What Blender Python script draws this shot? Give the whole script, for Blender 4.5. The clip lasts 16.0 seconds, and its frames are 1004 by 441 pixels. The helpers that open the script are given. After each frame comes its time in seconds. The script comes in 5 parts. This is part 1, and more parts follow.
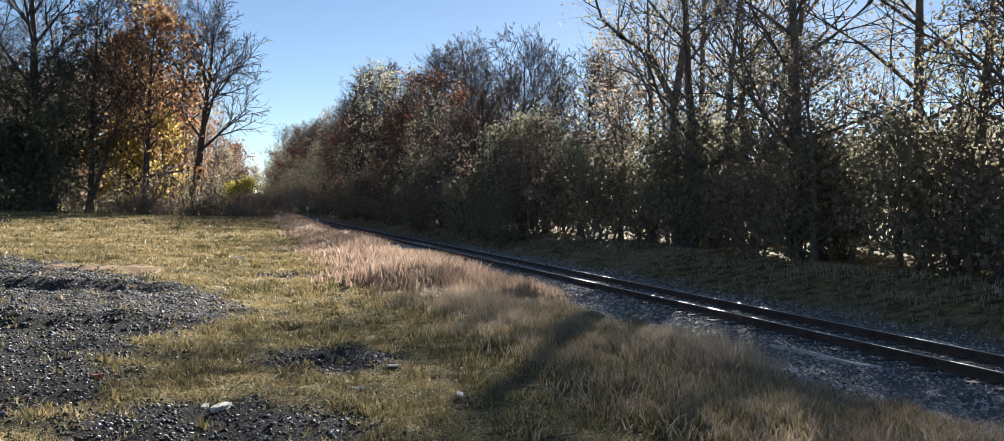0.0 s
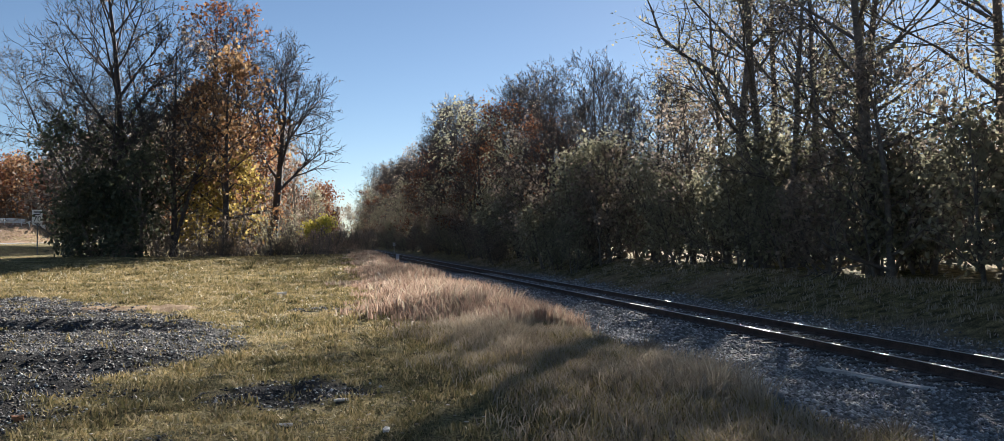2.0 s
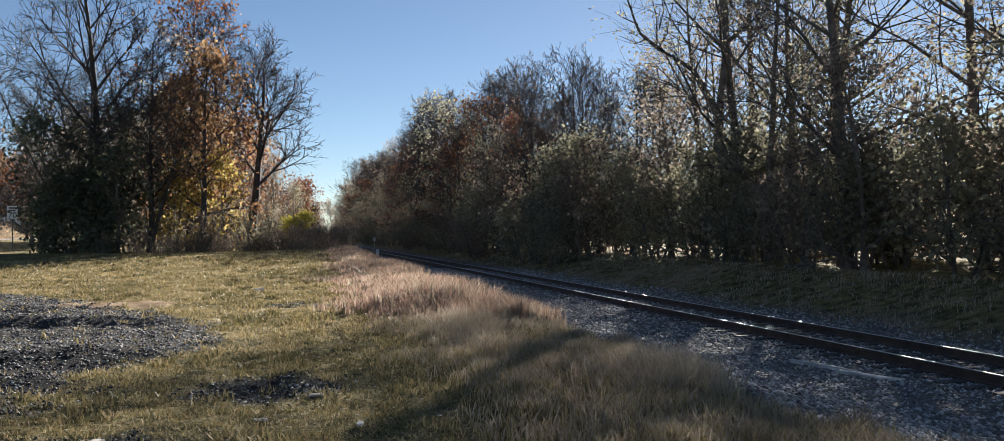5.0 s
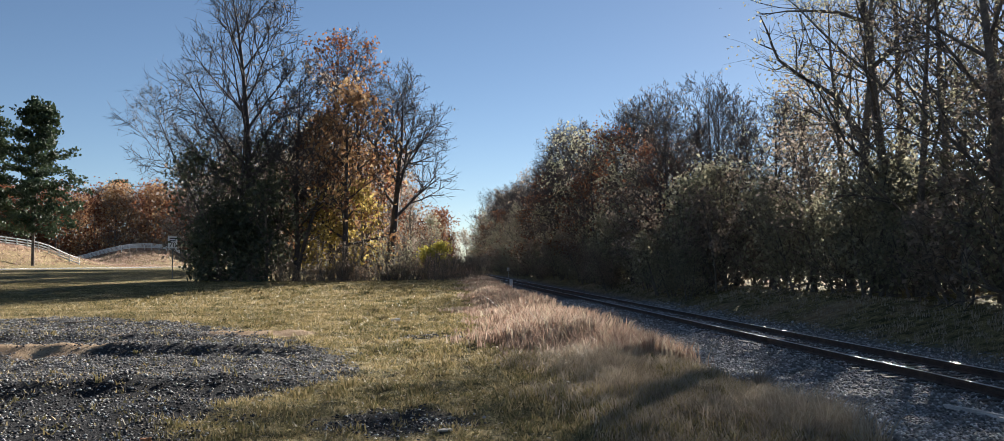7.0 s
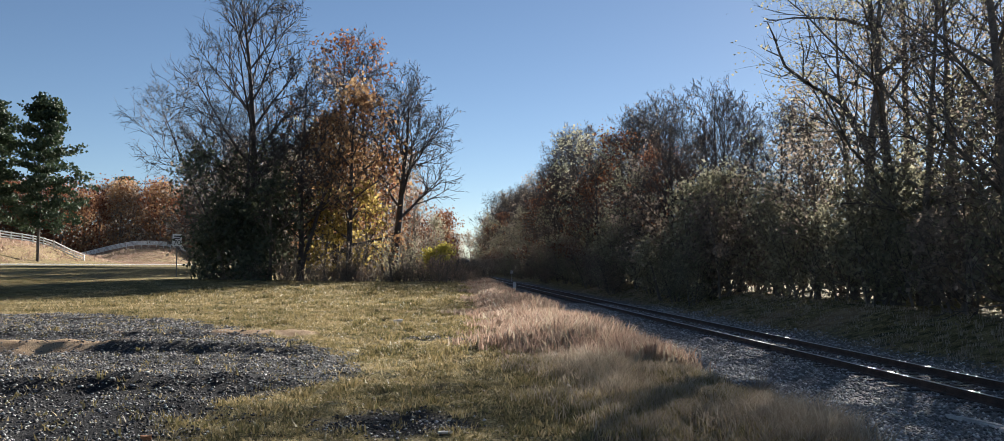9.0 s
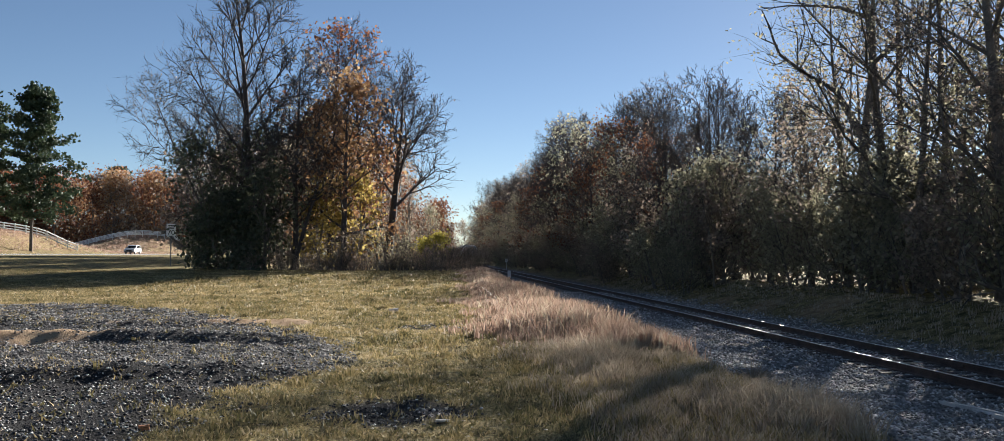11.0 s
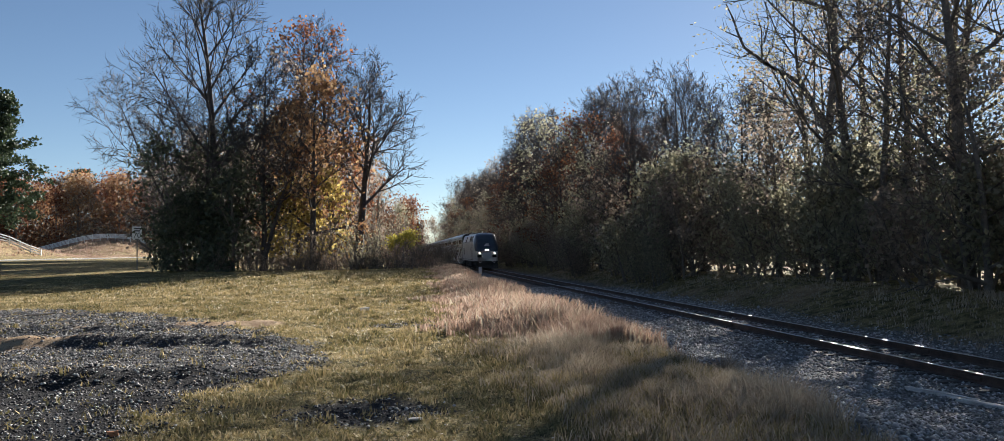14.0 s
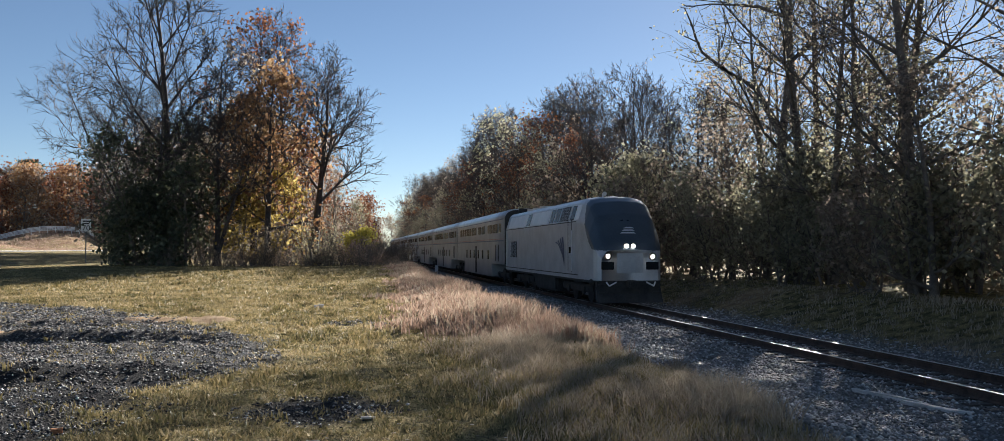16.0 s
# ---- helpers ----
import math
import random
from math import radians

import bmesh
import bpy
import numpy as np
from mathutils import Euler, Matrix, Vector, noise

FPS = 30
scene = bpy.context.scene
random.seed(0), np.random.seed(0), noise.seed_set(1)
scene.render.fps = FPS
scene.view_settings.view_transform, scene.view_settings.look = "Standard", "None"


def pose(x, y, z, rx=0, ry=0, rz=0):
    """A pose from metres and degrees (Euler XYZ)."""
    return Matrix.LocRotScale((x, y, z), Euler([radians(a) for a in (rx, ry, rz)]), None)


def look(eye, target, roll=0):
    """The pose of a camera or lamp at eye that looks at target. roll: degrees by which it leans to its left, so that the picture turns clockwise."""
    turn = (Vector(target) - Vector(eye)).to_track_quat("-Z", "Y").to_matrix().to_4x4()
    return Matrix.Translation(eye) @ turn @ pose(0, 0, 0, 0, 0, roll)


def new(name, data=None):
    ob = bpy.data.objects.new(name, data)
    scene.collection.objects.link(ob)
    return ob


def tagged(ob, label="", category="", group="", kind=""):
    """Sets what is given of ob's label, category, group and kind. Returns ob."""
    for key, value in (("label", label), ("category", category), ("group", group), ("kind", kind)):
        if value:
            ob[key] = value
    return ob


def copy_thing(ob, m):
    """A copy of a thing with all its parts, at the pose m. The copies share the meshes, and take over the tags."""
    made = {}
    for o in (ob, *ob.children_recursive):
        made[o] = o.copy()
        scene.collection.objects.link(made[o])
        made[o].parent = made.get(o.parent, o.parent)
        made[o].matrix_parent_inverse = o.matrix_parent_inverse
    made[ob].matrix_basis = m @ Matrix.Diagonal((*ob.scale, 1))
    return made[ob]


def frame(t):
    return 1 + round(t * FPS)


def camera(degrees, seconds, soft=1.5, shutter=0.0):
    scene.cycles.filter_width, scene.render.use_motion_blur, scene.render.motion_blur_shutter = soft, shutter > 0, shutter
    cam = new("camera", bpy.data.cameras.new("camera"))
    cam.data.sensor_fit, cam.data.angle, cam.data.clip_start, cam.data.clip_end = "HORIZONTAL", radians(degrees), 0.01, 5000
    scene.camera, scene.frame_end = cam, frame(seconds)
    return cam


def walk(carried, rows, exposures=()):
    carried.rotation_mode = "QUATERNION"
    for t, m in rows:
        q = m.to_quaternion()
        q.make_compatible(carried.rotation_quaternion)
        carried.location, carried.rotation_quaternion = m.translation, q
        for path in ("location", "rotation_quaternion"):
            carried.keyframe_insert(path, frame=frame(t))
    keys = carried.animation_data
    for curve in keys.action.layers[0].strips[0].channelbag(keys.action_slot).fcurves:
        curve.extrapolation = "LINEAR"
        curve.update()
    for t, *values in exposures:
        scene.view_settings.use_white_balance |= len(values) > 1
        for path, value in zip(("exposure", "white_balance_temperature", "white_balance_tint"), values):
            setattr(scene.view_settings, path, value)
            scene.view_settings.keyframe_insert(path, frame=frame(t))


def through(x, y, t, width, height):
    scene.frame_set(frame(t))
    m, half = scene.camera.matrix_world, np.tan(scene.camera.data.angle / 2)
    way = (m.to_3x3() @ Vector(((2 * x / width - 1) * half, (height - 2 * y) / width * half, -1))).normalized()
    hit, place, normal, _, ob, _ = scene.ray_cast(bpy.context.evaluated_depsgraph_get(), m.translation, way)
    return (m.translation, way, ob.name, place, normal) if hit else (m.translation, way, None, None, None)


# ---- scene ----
# The railway runs along +Y at x = 10.97; the field is z = 0, the rail heads lie at z = -0.7.
cam = camera(58.2, 16.0, soft=0.7)
PATH = [
    (0.0, pose(-1.577, -0.149, 1.616, 89.21, -1.84, -17.72)),
    (0.5, pose(-1.191, 0.090, 1.530, 88.87, -2.29, -20.14)),
    (1.0, pose(-0.803, 0.110, 1.483, 88.80, -1.65, -17.08)),
    (1.5, pose(-0.412, 0.126, 1.500, 90.41, -0.13, -15.14)),
    (2.0, pose(-0.102, 0.140, 1.508, 91.10, 0.52, -11.86)),
    (2.5, pose(0.057, 0.132, 1.495, 91.40, 0.21, -11.56)),
    (3.0, pose(0.016, -0.010, 1.481, 92.06, -0.08, -13.38)),
    (3.5, pose(-0.003, -0.009, 1.484, 92.05, 0.60, -13.66)),
    (3.7, pose(-0.008, 0.010, 1.477, 91.83, 1.01, -13.98)),
    (5.8, pose(-0.068, 0.008, 1.594, 90.59, 0.18, -10.58)),
    (6.0, pose(-0.060, -0.002, 1.609, 91.67, 0.33, -9.34)),
    (6.5, pose(-0.001, -0.005, 1.600, 92.66, 0.23, -6.50)),
    (7.0, pose(0.007, 0.010, 1.594, 92.72, 0.40, -4.60)),
    (7.5, pose(0.001, 0.005, 1.599, 92.68, 0.66, -4.48)),
    (8.0, pose(0.022, 0.009, 1.603, 92.78, 0.70, -4.39)),
    (8.5, pose(0.020, 0.001, 1.595, 92.97, 0.03, -4.35)),
    (9.0, pose(0.021, 0.006, 1.599, 92.88, -0.45, -4.36)),
    (9.2, pose(0.000, -0.000, 1.600, 92.73, -0.44, -4.38)),
    (11.3, pose(-0.001, 0.001, 1.600, 92.12, -0.14, -4.86)),
    (11.5, pose(0.010, 0.006, 1.603, 92.07, 0.40, -5.22)),
    (12.0, pose(0.013, 0.001, 1.590, 92.05, 0.96, -5.71)),
    (12.5, pose(0.002, -0.011, 1.599, 92.01, 0.90, -5.76)),
    (13.0, pose(-0.001, -0.003, 1.598, 92.01, 0.92, -6.00)),
    (13.5, pose(0.004, -0.002, 1.600, 91.99, 0.94, -6.19)),
    (14.0, pose(0.006, -0.008, 1.605, 91.91, 0.86, -6.57)),
    (14.5, pose(0.003, -0.003, 1.595, 91.90, 0.39, -6.82)),
    (15.0, pose(0.002, -0.001, 1.599, 91.86, 0.19, -7.08)),
    (15.5, pose(0.003, 0.002, 1.604, 91.84, 0.08, -7.53)),
    (16.0, pose(0.012, -0.004, 1.609, 91.82, -0.00, -9.31)),
]
walk(cam, PATH, [(0.0, 1.85), (0.5, 1.85), (1.0, 1.8), (2.0, 1.65), (3.5, 1.62), (6.5, 1.55), (9.0, 1.57), (12.0, 1.58), (16.0, 1.62)])


# ---- sky and sun ----
SUN_AZ, SUN_EL = 31.0, 20.0
world = bpy.data.worlds.new("sky")
scene.world = world
world.use_nodes = True
wn = world.node_tree
sky = wn.nodes.new("ShaderNodeTexSky")
sky.sky_type = "NISHITA"
sky.sun_disc = False
sky.sun_elevation, sky.sun_rotation = radians(SUN_EL), radians(SUN_AZ)
sky.air_density, sky.dust_density, sky.ozone_density = 0.7, 0.05, 2.1
wn.links.new(sky.outputs[0], wn.nodes["Background"].inputs[0])
wn.nodes["Background"].inputs[1].default_value = 0.034
sun_data = bpy.data.lights.new("sun", "SUN")
sun_data.energy, sun_data.angle, sun_data.color = 5.0, radians(0.5), (1.0, 0.95, 0.88)
sun = new("sun", sun_data)
SUN_WAY = Vector((math.sin(radians(SUN_AZ)) * math.cos(radians(SUN_EL)), math.cos(radians(SUN_AZ)) * math.cos(radians(SUN_EL)), math.sin(radians(SUN_EL))))
sun.matrix_world = look(SUN_WAY * 300, (0, 0, 0))


# ---- materials ----
def mat(name, rough=0.7, metal=0.0):
    m = bpy.data.materials.new(name)
    m.use_nodes = True
    b = m.node_tree.nodes["Principled BSDF"]
    b.inputs["Roughness"].default_value, b.inputs["Metallic"].default_value = rough, metal
    return m, m.node_tree, b


def node(nt, kind, **values):
    n = nt.nodes.new(kind)
    for k, v in values.items():
        if k in n.inputs:
            n.inputs[k].default_value = v
    return n


def ramp(nt, source, stops):
    r = nt.nodes.new("ShaderNodeValToRGB")
    els = r.color_ramp.elements
    while len(els) < len(stops):
        els.new(0.5)
    for el, (p, c) in zip(els, stops):
        el.position, el.color = p, (*c, 1)
    nt.links.new(source, r.inputs[0])
    return r.outputs[0]


def mix(nt, fac, a, b, mode="MIX"):
    n = nt.nodes.new("ShaderNodeMix")
    n.data_type, n.blend_type = "RGBA", mode
    for sock, v in ((n.inputs[0], fac), (n.inputs[6], a), (n.inputs[7], b)):
        if isinstance(v, bpy.types.NodeSocket):
            nt.links.new(v, sock)
        elif isinstance(v, (int, float)):
            sock.default_value = v
        else:
            sock.default_value = (*v, 1)
    return n.outputs[2]


def noise_of(nt, scale, detail=4.0, rough=0.6, coords="Object"):
    tc = nt.nodes.new("ShaderNodeTexCoord")
    n = node(nt, "ShaderNodeTexNoise", Scale=scale, Detail=detail, Roughness=rough)
    nt.links.new(tc.outputs[coords], n.inputs["Vector"])
    return n.outputs["Fac"]


def bump(nt, b, height, strength=0.4, distance=0.02):
    n = node(nt, "ShaderNodeBump", Strength=strength, Distance=distance)
    nt.links.new(height, n.inputs["Height"])
    nt.links.new(n.outputs[0], b.inputs["Normal"])


def surface(name, stops, scale=4.0, fine=40.0, rough=0.7, metal=0.0, strength=0.3, distance=0.01):
    """A worn surface: colour from two scales of noise, with fine relief."""
    m, nt, b = mat(name, rough, metal)
    a = noise_of(nt, scale)
    f = noise_of(nt, fine, 3.0)
    add = nt.nodes.new("ShaderNodeMath")
    add.operation = "MULTIPLY_ADD"
    nt.links.new(f, add.inputs[0])
    add.inputs[1].default_value = 0.5
    nt.links.new(a, add.inputs[2])
    sub = nt.nodes.new("ShaderNodeMath")
    sub.operation = "SUBTRACT"
    nt.links.new(add.outputs[0], sub.inputs[0])
    sub.inputs[1].default_value = 0.25
    nt.links.new(ramp(nt, sub.outputs[0], stops), b.inputs["Base Color"])
    bump(nt, b, f, strength, distance)
    return m


def leafy(name, stops, through=0.55, patch=0.35):
    """Thin leaves or blades: each its own shade, in larger drifts, lit from behind as well."""
    m = bpy.data.materials.new(name)
    m.use_nodes = True
    nt = m.node_tree
    nt.nodes.clear()
    geo = nt.nodes.new("ShaderNodeNewGeometry")
    n = noise_of(nt, patch, 3.0)
    f = nt.nodes.new("ShaderNodeMath")
    f.operation = "MULTIPLY_ADD"
    nt.links.new(geo.outputs["Random Per Island"], f.inputs[0])
    f.inputs[1].default_value = 0.55
    g = nt.nodes.new("ShaderNodeMath")
    g.operation = "MULTIPLY_ADD"
    nt.links.new(n, g.inputs[0])
    g.inputs[1].default_value = 1.3
    g.inputs[2].default_value = -0.42
    nt.links.new(g.outputs[0], f.inputs[2])
    col = ramp(nt, f.outputs[0], stops)
    d = node(nt, "ShaderNodeBsdfPrincipled", Roughness=0.6)
    d.inputs["Specular IOR Level"].default_value = 0.3
    t = nt.nodes.new("ShaderNodeBsdfTranslucent")
    mx = nt.nodes.new("ShaderNodeMixShader")
    mx.inputs[0].default_value = through
    out = nt.nodes.new("ShaderNodeOutputMaterial")
    nt.links.new(col, d.inputs["Base Color"])
    nt.links.new(col, t.inputs["Color"])
    nt.links.new(d.outputs[0], mx.inputs[1])
    nt.links.new(t.outputs[0], mx.inputs[2])
    nt.links.new(mx.outputs[0], out.inputs[0])
    return m


BARK = surface("bark", [(0.3, (0.07, 0.058, 0.05)), (0.7, (0.22, 0.185, 0.155))], 2.0, 25.0, 0.9)
TWIG = surface("twig_bark", [(0.3, (0.035, 0.028, 0.027)), (0.7, (0.1, 0.082, 0.075))], 2.0, 25.0, 0.85)
LEAF_ORANGE = leafy("orange_leaves", [(0.0, (0.11, 0.052, 0.028)), (0.35, (0.24, 0.13, 0.07)), (0.7, (0.36, 0.225, 0.115)), (1.0, (0.46, 0.33, 0.18))], 0.5)
LEAF_GOLD = leafy("golden_leaves", [(0.0, (0.16, 0.12, 0.035)), (0.5, (0.4, 0.3, 0.09)), (1.0, (0.6, 0.48, 0.19))], 0.6)
LEAF_RUST = leafy("rust_leaves", [(0.0, (0.05, 0.02, 0.015)), (0.45, (0.17, 0.065, 0.035)), (0.8, (0.31, 0.15, 0.075)), (1.0, (0.42, 0.25, 0.13))])
LEAF_BROWN = leafy("brown_leaves", [(0.0, (0.13, 0.1, 0.08)), (0.5, (0.27, 0.215, 0.17)), (0.85, (0.42, 0.35, 0.28)), (1.0, (0.6, 0.53, 0.44))], 0.6)
# Paled, greyed tones: the sun's glare over the wood is put into this colour.
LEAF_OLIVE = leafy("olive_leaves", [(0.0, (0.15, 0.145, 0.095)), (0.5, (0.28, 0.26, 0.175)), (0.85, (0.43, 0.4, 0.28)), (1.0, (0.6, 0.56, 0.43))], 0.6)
LEAF_DARK = leafy("dark_green_leaves", [(0.0, (0.04, 0.046, 0.03)), (0.5, (0.095, 0.105, 0.065)), (0.85, (0.18, 0.18, 0.12)), (1.0, (0.3, 0.3, 0.21))], 0.4)
LEAF_LIME = leafy("lime_yellow_leaves", [(0.0, (0.2, 0.17, 0.035)), (0.5, (0.46, 0.4, 0.08)), (1.0, (0.62, 0.56, 0.18))], 0.6)
NEEDLES = leafy("pine_needles", [(0.0, (0.025, 0.04, 0.022)), (0.5, (0.05, 0.075, 0.04)), (1.0, (0.1, 0.13, 0.065))], 0.2)
GRASS = leafy("mown_grass", [(0.0, (0.05, 0.05, 0.022)), (0.3, (0.16, 0.14, 0.06)), (0.65, (0.38, 0.29, 0.14)), (1.0, (0.64, 0.52, 0.32))], 0.3, 0.5)
DRY_GRASS = leafy("dry_grass", [(0.0, (0.2, 0.15, 0.1)), (0.5, (0.4, 0.32, 0.23)), (1.0, (0.62, 0.53, 0.4))], 0.4, 0.3)
RED_GRASS = leafy("red_dry_grass", [(0.0, (0.16, 0.1, 0.075)), (0.5, (0.37, 0.25, 0.185)), (1.0, (0.6, 0.47, 0.37))], 0.4, 0.3)


def stony(name, stops, rough=0.75):
    m, nt, b = mat(name, rough)
    b.inputs["Specular IOR Level"].default_value = 0.2
    geo = nt.nodes.new("ShaderNodeNewGeometry")
    nt.links.new(ramp(nt, geo.outputs["Random Per Island"], stops), b.inputs["Base Color"])
    bump(nt, b, noise_of(nt, 60.0), 0.5, 0.005)
    return m


BALLAST = stony("ballast_stone", [(0.0, (0.11, 0.105, 0.1)), (0.6, (0.28, 0.27, 0.255)), (1.0, (0.62, 0.6, 0.57))])
PALE_CHIPS = stony("grey_gravel", [(0.0, (0.04, 0.04, 0.042)), (0.6, (0.13, 0.128, 0.126)), (1.0, (0.38, 0.37, 0.35))])
CHIPS = stony("dark_gravel", [(0.0, (0.012, 0.012, 0.014)), (0.62, (0.045, 0.045, 0.047)), (0.8, (0.13, 0.128, 0.125)), (1.0, (0.6, 0.59, 0.56))], 0.6)


def ground_material():
    m, nt, b = mat("field_ground", 0.95)
    b.inputs["Specular IOR Level"].default_value = 0.08
    at = nt.nodes.new("ShaderNodeAttribute")
    at.attribute_name = "soil"
    sep = nt.nodes.new("ShaderNodeSeparateColor")
    nt.links.new(at.outputs["Color"], sep.inputs[0])
    big, mid, fine = noise_of(nt, 0.22), noise_of(nt, 2.5, 6.0), noise_of(nt, 35.0, 4.0)
    turf = mix(nt, big, ramp(nt, mid, [(0.38, (0.04, 0.045, 0.018)), (0.62, (0.22, 0.19, 0.075))]), ramp(nt, mid, [(0.36, (0.12, 0.095, 0.045)), (0.64, (0.44, 0.33, 0.17))]))
    turf = mix(nt, 0.9, turf, ramp(nt, fine, [(0.36, (0.25, 0.25, 0.25)), (0.62, (1.5, 1.5, 1.5))]), "MULTIPLY")
    grit_dark = ramp(nt, fine, [(0.3, (0.012, 0.012, 0.013)), (0.6, (0.03, 0.03, 0.031)), (0.8, (0.09, 0.088, 0.085))])
    grit = ramp(nt, fine, [(0.3, (0.015, 0.015, 0.016)), (0.55, (0.06, 0.058, 0.057)), (0.75, (0.24, 0.23, 0.22))])
    grit = mix(nt, at.outputs["Alpha"], grit, grit_dark)
    stone = ramp(nt, fine, [(0.3, (0.055, 0.053, 0.05)), (0.7, (0.3, 0.29, 0.275))])
    dirt_and_flecks = ramp(nt, mid, [(0.3, (0.25, 0.16, 0.095)), (0.7, (0.42, 0.31, 0.2))])
    c = mix(nt, sep.outputs[0], turf, grit)
    c = mix(nt, sep.outputs[1], c, stone)
    c = mix(nt, sep.outputs[2], c, dirt_and_flecks)
    nt.links.new(c, b.inputs["Base Color"])
    bump(nt, b, fine, 0.9, 0.05)
    return m


# ---- ground ----
TRACK_X, RAIL_Z = 10.97, -0.7


def step(a, b, v):
    u = np.clip((v - a) / (b - a), 0, 1)
    return u * u * (3 - 2 * u)


def wav(x, y, k, seed):
    """Cheap smooth waves in place of noise, for arrays."""
    r = np.random.RandomState(seed)
    out = 0
    for i in range(6):
        a, f, p = r.uniform(0, 6.28), k * r.uniform(0.5, 2.2), r.uniform(0, 6.28)
        out = out + np.sin((np.cos(a) * x + np.sin(a) * y) * f + p)
    return out / 6


def edge_x(y):
    """Where the field's grass gives way to ballast."""
    return np.interp(y, [0, 15, 30, 60, 120, 400], [4.0, 4.1, 4.2, 4.4, 5.2, 6.0])


def ground_z(x, y):
    x, y = np.asarray(x, float), np.asarray(y, float)
    field = 0.07 * wav(x, y, 0.5, 3) * step(4, 12, np.hypot(x, y)) + 0.05 * wav(x, y, 2.6, 5) + (0.045 * wav(x, y, 6.0, 6) + 0.03 * wav(x, y, 11.0, 7)) * step(13, 10, np.abs(x)) * step(34, 28, y)
    field = field + 0.45 * step(42, 66, y) + 0.55 * step(58, 90, y) * step(-2, -22, x) - 0.35 * step(0, 6, -0.59 * (y - 44) - (x + 22)) * step(-6, -12, x) * step(95, 75, y) + 0.25 * step(-30, -52, x)
    # low berms of spread gravel
    left = step(-1.0, -2.6, x)
    field = field + left * (0.14 * np.exp(-((y - 12.4 - 0.12 * x - 0.6 * wav(x, y, 0.9, 71)) / 0.45) ** 2) + 0.16 * np.exp(-((y - 16.6 + 0.1 * x - 0.5 * wav(x, y, 0.8, 73)) / 0.4) ** 2) + 0.1 * np.exp(-((y - 20.8 - 0.4 * wav(x, y, 0.8, 74)) / 0.5) ** 2)) * step(-16, -9, x)
    e = edge_x(y)
    bank = step(0, 1, (x - (e - 1.0)) / (8.6 - e + 1.0))
    z = field * (1 - bank) + bank * (RAIL_Z - 0.2)
    far = (x > 13.0)
    rise = -1.05 + 0.15 * step(13.0, 13.8, 26.8 - x) + 1.1 * step(13.6, 18.5, x) + 0.6 * step(19, 40, x) + 0.12 * wav(x, y, 0.7, 8) * step(13.5, 16, x)
    z = np.where(far, rise, z)
    # mounds beyond the road
    for mx, my, mh, ms, k in ((-77, 158, 4.4, 15, 2.2), (-76, 252, 5.2, 15, 1.5)):
        z = z + mh * np.exp(-(((x - mx) / ms) ** 2 + ((y - my) / (ms * k)) ** 2) ** 1.2) * step(-61, -68, x)
    return z


def soil_of(x, y):
    e = edge_x(y)
    w = wav(x, y, 1.1, 11) * 0.9 + wav(x, y, 3.4, 12) * 0.45
    rim = np.interp(y, [0, 6, 7.3, 8.2, 9.3, 10.2, 12.5, 15, 20, 25, 29, 31], [-3.2, -3.2, -3.0, -2.8, -2.5, -2.0, -1.5, -1.0, -3.4, -6.0, -11, -40])
    gravel = step(0.35, -0.35, x - rim + w) * step(33, 30, y)
    spot = step(1.05, 0.6, np.hypot(x + 0.2, (y - 9.3)) + 0.3 * w) + step(1.0, 0.6, np.hypot((x + 1.6) * 0.7, y - 6.5) + 0.3 * w) + step(1.2, 0.6, np.hypot((x - 0.6) * 0.5, (y - 20.0) * 1.2) + 0.3 * w) * 0.7
    gravel = np.clip(gravel + spot, 0, 1)
    stones = step(-0.25, 0.25, x - e + 0.35 * w) * step(15.2, 13.8, x + 0.5 * w)
    mound = step(-62, -66, x) * step(70, 90, y) * (0.6 + 0.35 * wav(x, y, 0.25, 22) + 0.3 * wav(x, y, 0.9, 23))
    # The last term paints sun flecks on the wood's verge as pale ground.
    pale = mound + step(1.1, 0.7, np.hypot((x + 7.8) / 2.6, (y - 18.0) / 1.4) + 0.5 * w) + step(1.1, 0.7, np.hypot((x + 4.2) / 2.0, (y - 20.8) / 0.6) + 0.9 * w) + 0.7 * step(0.25, 0.6, wav(x, y, 0.8, 21)) * step(13.6, 14.5, x) * step(19, 17, x)
    return gravel * (1 - stones), stones, np.clip(pale, 0, 1) * (1 - stones)


def dark_part(x, y):
    """Where the gravel is the darker, newer spread."""
    return step(0.5, -0.5, y - 12.6 - 0.12 * x + 0.8 * wav(x, y, 0.9, 71)) + 0.8 * step(0.8, 0.2, np.abs(y - 20.5 + 0.1 * x + wav(x, y, 0.6, 72)))


